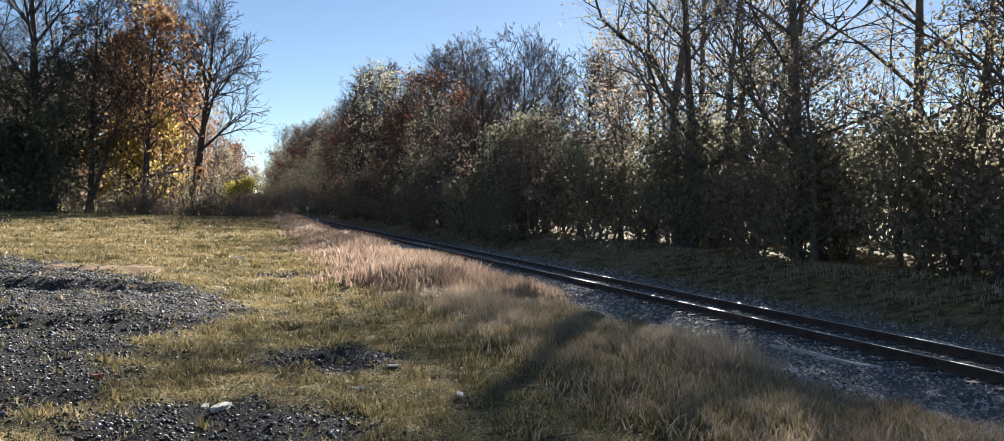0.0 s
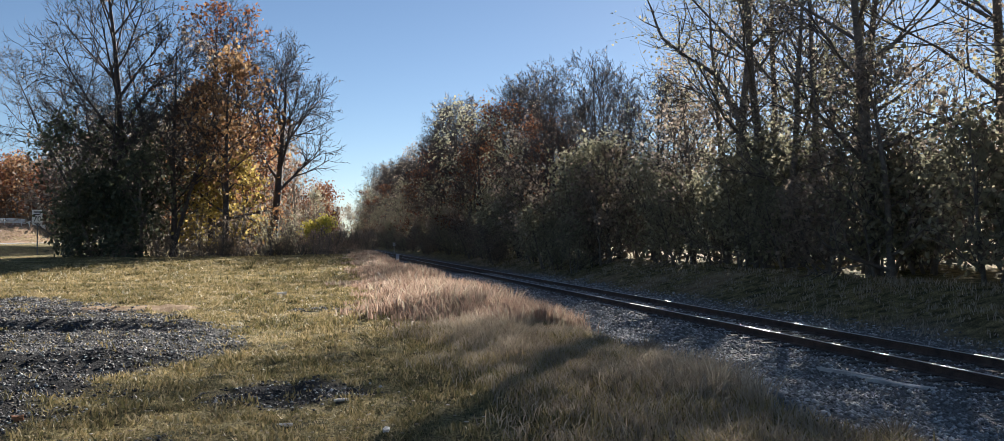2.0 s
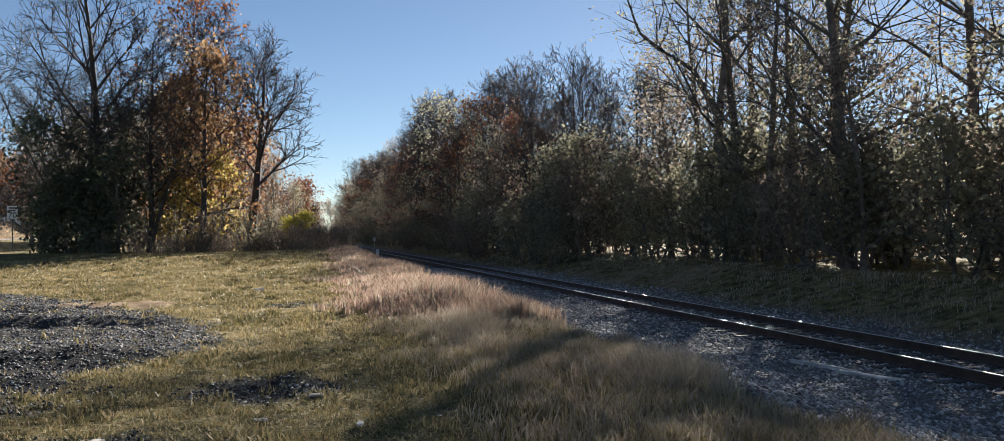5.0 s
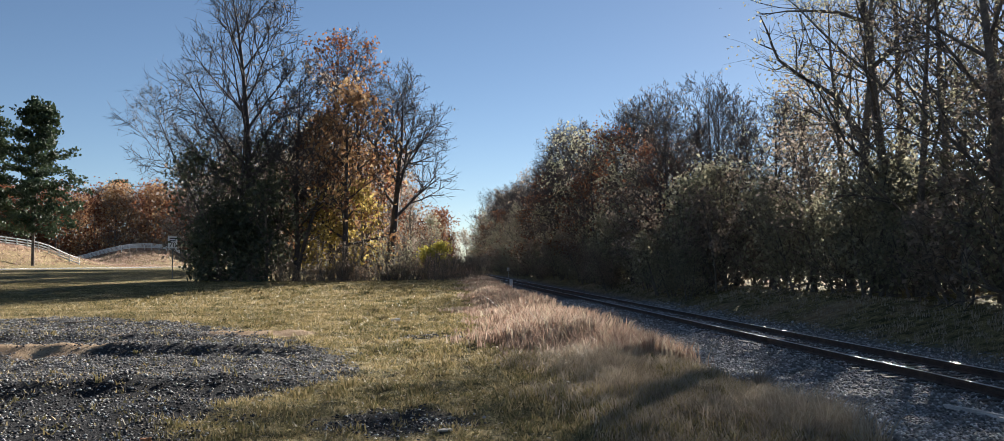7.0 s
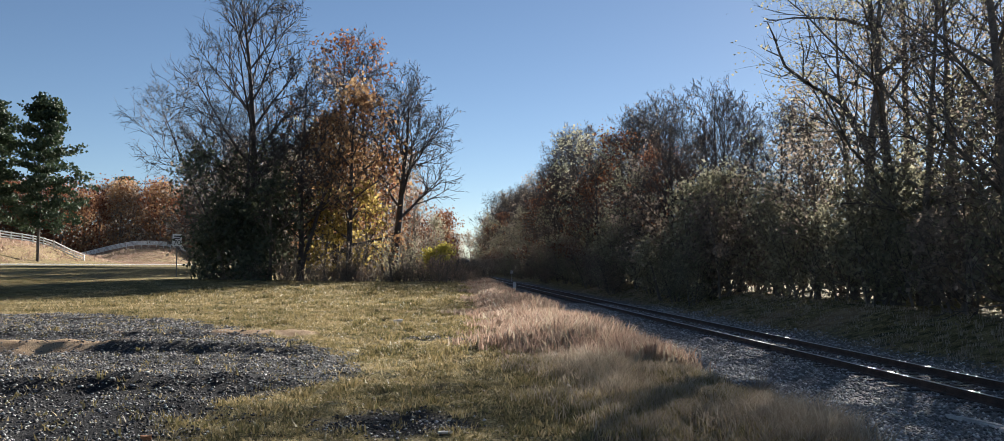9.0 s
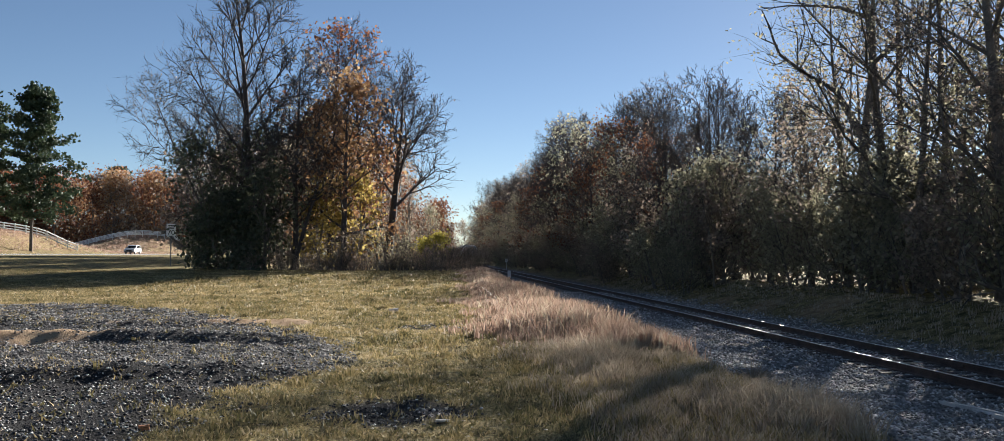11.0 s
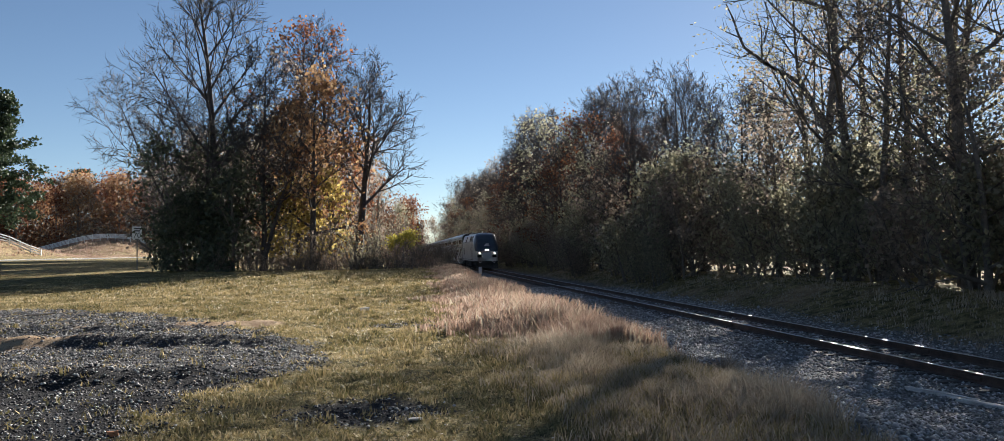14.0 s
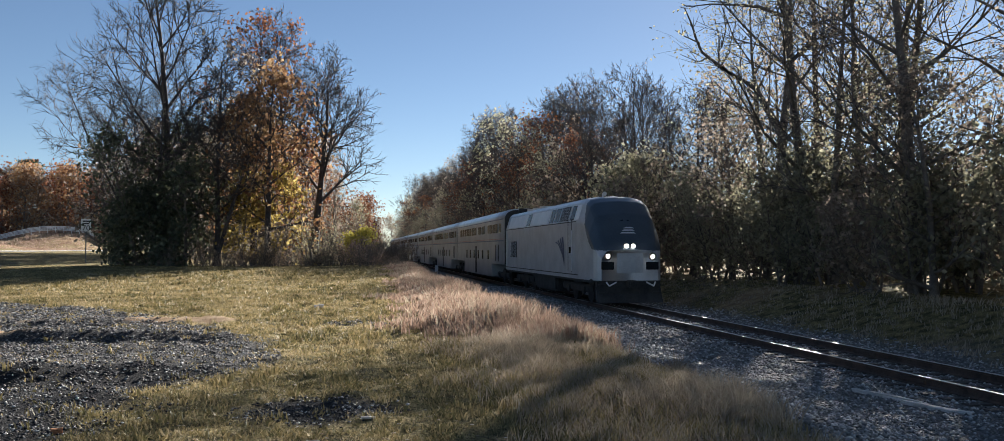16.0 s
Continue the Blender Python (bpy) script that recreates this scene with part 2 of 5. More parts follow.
def build_ground():
    xs = np.concatenate([[-3000, -1500, -800, -400, -260, -200], np.arange(-160, -20, 4.0), np.arange(-20, -8, 0.5), np.arange(-8, 15, 0.16), np.arange(15, 30, 0.8), np.arange(30, 70, 4), [80, 120, 250, 600, 1400, 3000]])
    ys = np.concatenate([[-3000, -1000, -300, -100, -40, -20, -10, -5], np.arange(-2, 4, 1.0), np.arange(4, 32, 0.16), np.arange(32, 75, 0.8), np.arange(75, 240, 4.0), [260, 320, 420, 600, 1000, 1800, 3000, 4500]])
    X, Y = np.meshgrid(xs, ys)
    Z = ground_z(X, Y)
    nx, ny = len(xs), len(ys)
    verts = np.stack([X, Y, Z], -1).reshape(-1, 3)
    i = np.arange(nx * ny).reshape(ny, nx)
    faces = np.stack([i[:-1, :-1], i[:-1, 1:], i[1:, 1:], i[1:, :-1]], -1).reshape(-1, 4)
    me = bpy.data.meshes.new("ground")
    me.from_pydata(verts.tolist(), [], faces.tolist())
    a = me.color_attributes.new("soil", "FLOAT_COLOR", "POINT")
    g, s, p = soil_of(X, Y)
    a.data.foreach_set("color", np.stack([g, s, p, dark_part(X, Y)], -1).astype(np.float32).ravel())
    for poly in me.polygons:
        poly.use_smooth = True
    me.materials.append(ground_material())
    return tagged(new("ground", me), "uneven mown field with dark gravel and a railway bank", "ground", kind="structure")


build_ground()


# ---- mesh helpers ----
def part(name, bm, material, parent=None, label="", smooth=False):
    me = bpy.data.meshes.new(name)
    bm.to_mesh(me)
    bm.free()
    if smooth:
        for p in me.polygons:
            p.use_smooth = True
    me.materials.append(material)
    ob = new(name, me)
    ob.parent = parent
    if label:
        ob["label"] = label
    return ob


def part_py(name, verts, faces, material, parent=None, label="", smooth=False):
    me = bpy.data.meshes.new(name)
    me.from_pydata(verts, [], faces)
    if smooth:
        me.polygons.foreach_set("use_smooth", [True] * len(me.polygons))
    me.materials.append(material)
    ob = new(name, me)
    ob.parent = parent
    if label:
        ob["label"] = label
    return ob


def box_bm(x0, x1, y0, y1, z0, z1, bevel=0.0, bm=None):
    bm = bm or bmesh.new()
    g = bmesh.ops.create_cube(bm, size=1.0)
    for v in g["verts"]:
        v.co = Vector(((x0 + x1) / 2 + v.co.x * (x1 - x0), (y0 + y1) / 2 + v.co.y * (y1 - y0), (z0 + z1) / 2 + v.co.z * (z1 - z0)))
    if bevel:
        es = {e for v in g["verts"] for e in v.link_edges}
        bmesh.ops.bevel(bm, geom=list(es), offset=bevel, segments=2, affect="EDGES")
    return bm


def cyl_bm(p, q, r, r2=None, n=12, bm=None):
    bm = bm or bmesh.new()
    p, q = Vector(p), Vector(q)
    m = Matrix.Translation((p + q) / 2) @ (q - p).to_track_quat("Z", "Y").to_matrix().to_4x4()
    bmesh.ops.create_cone(bm, cap_ends=True, segments=n, radius1=r, radius2=r if r2 is None else r2, depth=(q - p).length, matrix=m)
    return bm


# ---- trees ----
class Grower:
    """Grows wood as tapered tubes and leaves as small bent blades."""

    def __init__(self, seed):
        self.r = random.Random(seed)
        self.wv, self.wf, self.tv, self.tf, self.lv, self.lf = [], [], [], [], [], []

    def tube(self, pts, radii, sides, fine=False):
        v, f = (self.tv, self.tf) if fine else (self.wv, self.wf)
        last = None
        for k, (p, rad) in enumerate(zip(pts, radii)):
            d = (pts[min(k + 1, len(pts) - 1)] - pts[max(k - 1, 0)]).normalized()
            a = d.orthogonal().normalized()
            b = d.cross(a)
            base = len(v)
            if k == len(pts) - 1 and fine:
                v.append(tuple(p))
                for s in range(sides):
                    f.append((last + s, last + (s + 1) % sides, base))
                return
            for s in range(sides):
                t = 6.2832 * s / sides
                v.append(tuple(p + (a * math.cos(t) + b * math.sin(t)) * rad))
            if last is not None:
                for s in range(sides):
                    f.append((last + s, last + (s + 1) % sides, base + (s + 1) % sides, base + s))
            last = base

    def leaf(self, p, size, droop=0.4):
        r = self.r
        d = Vector((r.uniform(-1, 1), r.uniform(-1, 1), r.uniform(-1, 0.7) - droop)).normalized()
        w = d.cross(Vector((r.uniform(-1, 1), r.uniform(-1, 1), r.uniform(-1, 1)))).normalized() * size * 0.36
        n = d.cross(w).normalized() * size * 0.12
        b = len(self.lv)
        for q in (p, p + d * size * 0.5 + w + n, p + d * size, p + d * size * 0.5 - w + n):
            self.lv.append(tuple(q))
        self.lf.append((b, b + 1, b + 2, b + 3))

    def path(self, p, d, length, n, wander, up):
        pts = [p]
        for k in range(n):
            d = (d + Vector((self.r.uniform(-1, 1), self.r.uniform(-1, 1), self.r.uniform(-1, 1))) * wander + Vector((0, 0, up))).normalized()
            p = p + d * (length / n)
            pts.append(p)
        return pts

    def limb(self, p, d, length, rad, level, o):
        r = self.r
        last = level >= o["levels"]
        n = (5, 4, 3, 2, 2)[min(level, 4)]
        pts = self.path(p, d, length, n, (0.1, 0.16, 0.2, 0.25, 0.25)[min(level, 4)] * o.get("wander", 1), o.get("up", 0.06))
        radii = [rad * (1 - 0.75 * k / n) for k in range(n + 1)]
        self.tube(pts, radii, 5 if level == 1 else 4 if level == 2 else 3, level >= 3)
        if last:
            for k in range(o["leaves"]):
                if r.random() < o.get("keep", 1.0):
                    q = pts[-1].lerp(pts[0], r.random() ** 1.3)
                    s = o["scatter"]
                    self.leaf(q + Vector((r.gauss(0, s), r.gauss(0, s), r.gauss(0, s))), o["leaf"] * r.uniform(0.6, 1.3))
            return
        kids = o["kids"][min(level, len(o["kids"]) - 1)]
        for k in range(kids):
            t = 0.25 + 0.75 * (k + r.random()) / kids
            i = min(int(t * n), n - 1)
            q = pts[i].lerp(pts[i + 1], t * n - i)
            ax = (pts[i + 1] - pts[i]).normalized()
            side = ax.orthogonal().normalized()
            side.rotate(Matrix.Rotation(r.uniform(0, 6.283), 3, ax))
            dd = (ax * r.uniform(0.55, 1.0) + side * r.uniform(0.55, 0.95)).normalized()
            self.limb(q, dd, length * r.uniform(0.45, 0.75) * (1.15 - 0.5 * t), rad * (1 - 0.75 * t) * 0.62 + o.get("twig", 0.006), level + 1, o)

    def trunk(self, height, rad, o, lean=(0, 0), at=Vector((0, 0, 0))):
        r = self.r
        n = 9
        d = Vector((lean[0], lean[1], 1)).normalized()
        pts = self.path(at - Vector((0, 0, 0.3)), d, height + 0.3, n, 0.05 * o.get("trunk_wander", 1), 0.03)
        radii = [rad * (1.35 if k == 0 else 1.0) * (1 - 0.9 * (k / n) ** 1.1) + 0.01 for k in range(n + 1)]
        self.tube(pts, radii, 8)
        m = o["limbs"]
        for k in range(m):
            t = o["clear"] + (1 - o["clear"]) * ((k + r.random() * 0.8) / m)
            t = min(t, 0.985)
            i = min(int(t * n), n - 1)
            q = pts[i].lerp(pts[i + 1], t * n - i)
            u = (t - o["clear"]) / (1 - o["clear"])
            a = k * 2.4 + r.uniform(-0.6, 0.6)
            rise = o["rise"][0] * (1 - u) + o["rise"][1] * u
            dd = Vector((math.cos(a), math.sin(a), rise)).normalized()
            shape = o["low"] * (1 - u) + o["top"] * u + o["mid"] * 4 * u * (1 - u)
            L = height * shape * r.uniform(0.75, 1.2)
            self.limb(q, dd, L, max(radii[i] * 0.5, 0.015), 1, o)


def tree(name, seed, height, rad, o, leaf_mat, label, category="tree", stems=1, lean=(0, 0), spread=0.5, wood=None):
    g = Grower(seed)
    for s in range(stems):
        if stems == 1:
            g.trunk(height, rad, o, lean)
        else:
            a = 6.283 * s / stems + g.r.random()
            k = g.r.uniform(0.15, 0.5)
            g.trunk(height * g.r.uniform(0.7, 1.05), rad * g.r.uniform(0.7, 1.0), o, (k * math.cos(a) + lean[0], k * math.sin(a) + lean[1]), Vector((math.cos(a), math.sin(a), 0)) * g.r.random() * spread)
    root = tagged(new(name), label, category)
    part_py("trunk", g.wv, g.wf, wood or BARK, root, smooth=True)
    if g.tf:
        tagged(part_py("fine_branching", g.tv, g.tf, TWIG, root), kind="stuff")
    if g.lf:
        part_py("crown", g.lv, g.lf, leaf_mat, root)
    return root


def put(ob, x, y, turn=0.0, s=1.0, sz=None, label="", group=""):
    z = float(ground_z(x, y)) - 0.05
    m = pose(x, y, z, 0, 0, turn) @ Matrix.Diagonal((s, s, sz or s, 1))
    if ob not in PLACED:
        PLACED.append(ob)
        ob.matrix_basis = m
        c = ob
    else:
        c = copy_thing(ob, Matrix.Identity(4))
        c.matrix_basis = m
    return tagged(c, label, group=group)


PLACED = []
BARE = dict(levels=4, limbs=13, clear=0.28, rise=(0.55, 1.6), low=0.34, top=0.12, mid=0.05, kids=(0, 6, 5, 4), leaves=1, keep=0.12, leaf=0.16, scatter=0.1, up=0.09)
FULL = dict(levels=3, limbs=15, clear=0.16, rise=(0.35, 1.4), low=0.3, top=0.1, mid=0.08, kids=(0, 5, 4), leaves=7, leaf=0.2, scatter=0.32, up=0.06)
THIN = dict(FULL, leaves=5, scatter=0.25, leaf=0.125, kids=(0, 6, 5))
BUSH = dict(levels=2, limbs=8, clear=0.08, rise=(0.7, 1.5), low=0.42, top=0.2, mid=0.05, kids=(0, 6), leaves=14, leaf=0.15, scatter=0.26, up=0.08)

# ---- railway ----
KEYED = []
STEEL = surface("rail_side_rust", [(0.3, (0.05, 0.03, 0.022)), (0.7, (0.13, 0.08, 0.055))], 3.0, 40.0, 0.8)
SHINE = surface("polished_rail_head", [(0.3, (0.62, 0.61, 0.6)), (0.7, (0.82, 0.81, 0.8))], 2.0, 30.0, 0.4, 0.85, 0.05)
SLEEPER = surface("creosoted_timber", [(0.3, (0.03, 0.024, 0.02)), (0.7, (0.11, 0.09, 0.075))], 3.0, 30.0, 0.9)


def build_track():
    root = tagged(new("railway_track"), "straight railway track of polished steel rails on timber sleepers", "railway track")
    root.location = (TRACK_X, 0, RAIL_Z)
    prof = [(-0.075, -0.17), (0.075, -0.17), (0.075, -0.16), (0.012, -0.14), (0.012, -0.045), (0.036, -0.035), (0.036, -0.004), (-0.036, -0.004), (-0.036, -0.035), (-0.012, -0.045), (-0.012, -0.14), (-0.075, -0.16)]
    for side in (-1, 1):
        n = len(prof)
        v = [(side * 0.7535 + a, y, b) for y in (-60, 1500) for a, b in prof]
        f = [(i, (i + 1) % n, n + (i + 1) % n, n + i) for i in range(n)] + [tuple(range(n)), tuple(range(2 * n - 1, n - 1, -1))]
        rail = part_py("rail", v, f, STEEL, root)
        part("rail_head", box_bm(side * 0.7535 - 0.034, side * 0.7535 + 0.034, -60, 1500, -0.004, 0.002), SHINE, rail, "bright worn running surface")
        for k in range(9):
            y = 3 + 23.8 * k / 2 + (4 if side > 0 else 0)
            part("joint_bar", box_bm(side * 0.7535 - 0.05, side * 0.7535 + 0.05, y, y + 0.9, -0.13, -0.05, 0.01), STEEL, rail)
    r = random.Random(2)
    me = bpy.data.meshes.new("sleeper")
    bm = box_bm(-1.3, 1.3, -0.115, 0.115, -0.36, -0.17, 0.012)
    bm.to_mesh(me)
    bm.free()
    me.materials.append(SLEEPER)
    for i in range(300):
        ob = new("sleeper", me)
        ob.parent = root
        ob.matrix_basis = pose(r.uniform(-0.05, 0.05), 4 + i * 0.54, r.uniform(-0.012, 0.004), 0, 0, r.uniform(-0.8, 0.8))
    bm = bmesh.new()
    for i in range(200):
        y = 4 + (300 + i) * 0.54
        box_bm(-1.3, 1.3, y - 0.115, y + 0.115, -0.36, -0.17, 0, bm)
    tagged(part("far_sleepers", bm, SLEEPER, root), kind="stuff")


build_track()

# ---- the train ----
TRAIN_V = 38.3


def train_rows(offset):
    """The train's head is at y = 35 m at the end, running towards -Y."""
    return [(t, pose(TRACK_X, 35.0 + TRAIN_V * (16.0 - t) + offset, RAIL_Z)) for t in (0.0, 4.0, 8.0, 12.0, 16.0)]


SILVER = surface("silver_paint", [(0.3, (0.36, 0.37, 0.385)), (0.7, (0.5, 0.51, 0.525))], 1.2, 18.0, 0.4, 0.25, 0.05)
STAINLESS = surface("brushed_stainless_side", [(0.3, (0.3, 0.305, 0.31)), (0.7, (0.46, 0.465, 0.47))], 0.8, 14.0, 0.36, 0.45, 0.06)
NAVY = surface("dark_blue_paint", [(0.3, (0.04, 0.055, 0.072)), (0.7, (0.06, 0.08, 0.1))], 1.0, 14.0, 0.32, 0.0, 0.04)
ROOF = surface("sooty_roof", [(0.3, (0.38, 0.38, 0.38)), (0.7, (0.58, 0.58, 0.58))], 0.8, 12.0, 0.34, 0.6, 0.1)
UNDER = surface("grimy_undercarriage", [(0.3, (0.018, 0.017, 0.016)), (0.7, (0.06, 0.055, 0.05))], 2.0, 20.0, 0.75)
GLASS = surface("dark_window_glass", [(0.3, (0.012, 0.014, 0.016)), (0.7, (0.02, 0.023, 0.026))], 1.0, 5.0, 0.22, 0.0, 0.01)
GLASS.node_tree.nodes["Principled BSDF"].inputs["Specular IOR Level"].default_value = 0.02
PALE = surface("pale_grey_panel", [(0.3, (0.55, 0.56, 0.57)), (0.7, (0.7, 0.7, 0.7))], 1.0, 10.0, 0.45)
STRIPE = surface("blue_stripe", [(0.3, (0.03, 0.06, 0.12)), (0.7, (0.05, 0.09, 0.17))], 1.0, 10.0, 0.4)
RED = surface("red_stripe", [(0.3, (0.3, 0.04, 0.03)), (0.7, (0.4, 0.06, 0.05))], 1.0, 10.0, 0.4)


def lamp_glow(name, colour, strength):
    m, nt, b = mat(name, 0.3)
    b.inputs["Emission Color"].default_value = (*colour, 1)
    b.inputs["Emission Strength"].default_value = strength
    return m


HEADLIGHT = lamp_glow("lit_headlight", (1.0, 0.97, 0.92), 9.0)


def section(w, z0, z1, zt, n=14):
    """Half a car's cross-section, from the sill up the side and over a rounded shoulder to the ridge."""
    pts = [(w, z0 + (z1 - z0) * k / n) for k in range(n + 1)]
    for k in range(1, 9):
        a = math.pi / 2 * k / 8
        pts.append((w * (0.45 + 0.55 * math.cos(a) ** 0.8) if k < 8 else w * 0.45, z1 + (zt - 0.05 - z1) * math.sin(a)))
    pts.append((0.0, zt))
    return pts


def loft(stations, pick):
    """Skins sections along y; pick(y, x, z) says which of the meshes a face falls to."""
    rings = []
    for y, half in stations:
        ring = [(x, y, z) for x, z in half] + [(-x, y, z) for x, z in half[-2::-1]]
        rings.append(ring)
    n = len(rings[0])
    verts = [p for ring in rings for p in ring]
    out = {}
    for i in range(len(rings) - 1):
        for k in range(n - 1):
            f = (i * n + k, i * n + k + 1, (i + 1) * n + k + 1, (i + 1) * n + k)
            c = [sum(verts[j][a] for j in f) / 4 for a in range(3)]
            out.setdefault(pick(c[1], c[0], c[2]), []).append(f)
    for end, key in ((0, "front"), (len(rings) - 1, "back")):
        f = tuple(range(end * n, end * n + n))
        c = rings[end]
        out.setdefault(pick(c[0][1], 0, 1.5), []).append(f if end == 0 else f[::-1])
    return verts, out


def used_part(name, verts, faces, material, parent, label="", smooth=False):
    ids = sorted({i for f in faces for i in f})
    where = {i: k for k, i in enumerate(ids)}
    return part_py(name, [verts[i] for i in ids], [tuple(where[i] for i in f) for f in faces], material, parent, label, smooth)


def bogie(parent, y, wheels, spacing):
    b = part("bogie", box_bm(-1.12, -0.98, y - spacing * 0.5 * wheels, y + spacing * 0.5 * wheels, 0.45, 0.78, 0.05, box_bm(0.98, 1.12, y - spacing * 0.5 * wheels, y + spacing * 0.5 * wheels, 0.45, 0.78, 0.05, box_bm(-1.0, 1.0, y - 0.4, y + 0.4, 0.5, 0.9, 0.04))), UNDER, parent)
    for k in range(wheels):
        yy = y + (k - (wheels - 1) / 2) * spacing
        for s in (-1, 1):
            w = cyl_bm((s * 0.70, yy, 0.5), (s * 0.83, yy, 0.5), 0.5, n=20)
            cyl_bm((s * 0.66, yy, 0.5), (s * 0.71, yy, 0.5), 0.53, n=20, bm=w)
            part("wheel", w, UNDER, b)
        for s in (-1, 1):
            part("axle_box", box_bm(s * 1.15 - 0.05, s * 1.15 + 0.05, yy - 0.2, yy + 0.2, 0.35, 0.7, 0.04), UNDER, b)
    return b


def plate(name, parent, material, y0, y1, z0, z1, w, both=True, proud=0.012, label="", bevel=0.004):
    for s in ((-1, 1) if both else (-1,)):
        part(name, box_bm(s * w - proud, s * w + proud, y0, y1, z0, z1, bevel), material, parent, label)


def build_locomotive():
    root = tagged(new("locomotive"), "silver diesel passenger locomotive with a dark blue nose and lit headlights", "locomotive")
    W, L = 1.52, 21.0

    def top(y):
        return float(np.interp(y, [0, 0.12, 0.3, 0.9, 1.5, 1.9, 2.4, 3.2], [2.2, 2.45, 2.75, 3.62, 4.14, 4.3, 4.38, 4.4]))

    def cab_section(w, t):
        """Upright side, a shoulder that leans in, and a cambered roof."""
        s = (t - 1.0) / 3.4
        zs = 1.0 + 2.35 * s
        pts = [(w, 1.0 + (zs - 1.0) * k / 26) for k in range(27)]
        pts += [(w * (1 - 0.17 * k / 7), zs + 0.78 * s * k / 7) for k in range(1, 8)]
        pts += [(w * 0.72, zs + 0.93 * s), (w * 0.5, t - 0.05 * s), (0.0, t)]
        return pts

    def shoulder(name, y0, y1, material, label=""):
        for sd in (-1, 1):
            q = [(sd * (W * 0.982 + 0.012), y0, 3.43), (sd * (W * 0.982 + 0.012), y1, 3.43), (sd * (W * 0.852 + 0.012), y1, 4.04), (sd * (W * 0.852 + 0.012), y0, 4.04)]
            q += [(x - sd * 0.05, y, z - 0.02) for x, y, z in q]
            part_py(name, q, [(0, 1, 2, 3), (7, 6, 5, 4), (0, 4, 5, 1), (1, 5, 6, 2), (2, 6, 7, 3), (3, 7, 4, 0)], material, root, label)

    def width(y):
        return float(np.interp(y, [0, 0.15, 0.4, 0.9, 1.6, 2.5], [1.18, 1.32, 1.41, 1.47, 1.5, W]))

    st = []
    for y in list(np.arange(0, 0.6, 0.015)) + list(np.arange(0.6, 3.2, 0.05)) + list(np.arange(3.2, L + 0.01, 0.89)):
        t = top(y)
        st.append((float(y), cab_section(width(y), t)))

    def pick(y, x, z):
        side = abs(x) > width(y) - 0.06
        rim = 2.15 + 0.10 * y + 2.2 * max(0.0, (y - 0.55) / 1.75) ** 1.5
        if y < 3.0 and z > rim:
            return "navy"
        return "roof" if z > 4.2 and y > 2.2 else "side"

    verts, f = loft(st, pick)
    body = used_part("body", verts, f["side"], SILVER, root, "silver painted steel body", True)
    mask = used_part("nose_mask", verts, f["navy"], NAVY, root, "dark blue painted nose and windscreen surround", True)
    used_part("roof", verts, f["roof"], ROOF, root, "sooty grey roof", True)
    # windscreens lie on the raked nose
    for s in (-1, 1):
        q = []
        for x in (0.08, 1.12):
            for y in (0.72, 1.36):
                q.append((s * x, y - 0.03, top(y) - (0.05 if x < 0.5 else 0.2) + 0.02))
        part_py("windscreen", q, [(0, 1, 3, 2)] if s > 0 else [(0, 2, 3, 1)], GLASS, mask)
    # lights
    for s in (-1, 1):
        lamp = part("headlight_housing", cyl_bm((s * 0.14, 0.02, 2.33), (s * 0.14, 0.32, 2.33), 0.115, n=16), UNDER, root)
        part("headlight", cyl_bm((s * 0.14, -0.02, 2.33), (s * 0.14, 0.03, 2.33), 0.075, n=16), HEADLIGHT, lamp, "lit round headlight")
        ditch = part("ditch_light_housing", cyl_bm((s * 0.93, -0.05, 1.93), (s * 0.93, 0.2, 1.93), 0.15, n=16), UNDER, root)
        part("ditch_light", cyl_bm((s * 0.93, -0.075, 1.93), (s * 0.93, -0.03, 1.93), 0.075, n=16), HEADLIGHT, ditch, "lit round ditch light")
        part("number_board", box_bm(s * 0.93 - 0.26, s * 0.93 + 0.26, -0.03, 0.2, 1.42, 1.72, 0.015), GLASS, root)
        part("grab_rail", cyl_bm((s * 1.3, 0.25, 1.1), (s * 1.34, 0.3, 1.5), 0.018, n=6), PALE, root)
        for z in (0.52, 0.82):
            part("step", box_bm(s * 1.12 - 0.16, s * 1.12 + 0.16, 0.0, 0.35, z, z + 0.04), UNDER, root)
        hose = cyl_bm((s * 0.62, -0.18, 0.95), (s * 0.92, -0.2, 0.8), 0.03, n=6)
        cyl_bm((s * 0.92, -0.2, 0.8), (s * 1.02, -0.1, 0.95), 0.03, n=6, bm=hose)
        part("uncoupling_lever", hose, PALE, root)
    part("nose_panel", box_bm(-0.55, 0.55, -0.012, 0.06, 1.3, 2.05, 0.01), SILVER, root, "plain central nose door")
    part("pilot", box_bm(-1.32, 1.32, 0.1, 0.5, 0.22, 1.02, 0.06), UNDER, root, "black pilot plate")
    pl = bmesh.new()
    vs = [pl.verts.new(p) for p in ((-1.35, -0.1, 0.15), (1.35, -0.1, 0.15), (1.35, 0.25, 0.75), (-1.35, 0.25, 0.75), (-1.35, 0.3, 0.15), (1.35, 0.3, 0.15))]
    for q in ((0, 1, 2, 3), (0, 4, 5, 1), (0, 3, 4), (1, 5, 2), (3, 2, 5, 4)):
        pl.faces.new([vs[i] for i in q])
    part("plough", pl, UNDER, root)
    part("coupler", box_bm(-0.16, 0.16, -0.42, 0.2, 0.74, 1.02, 0.04), UNDER, root)
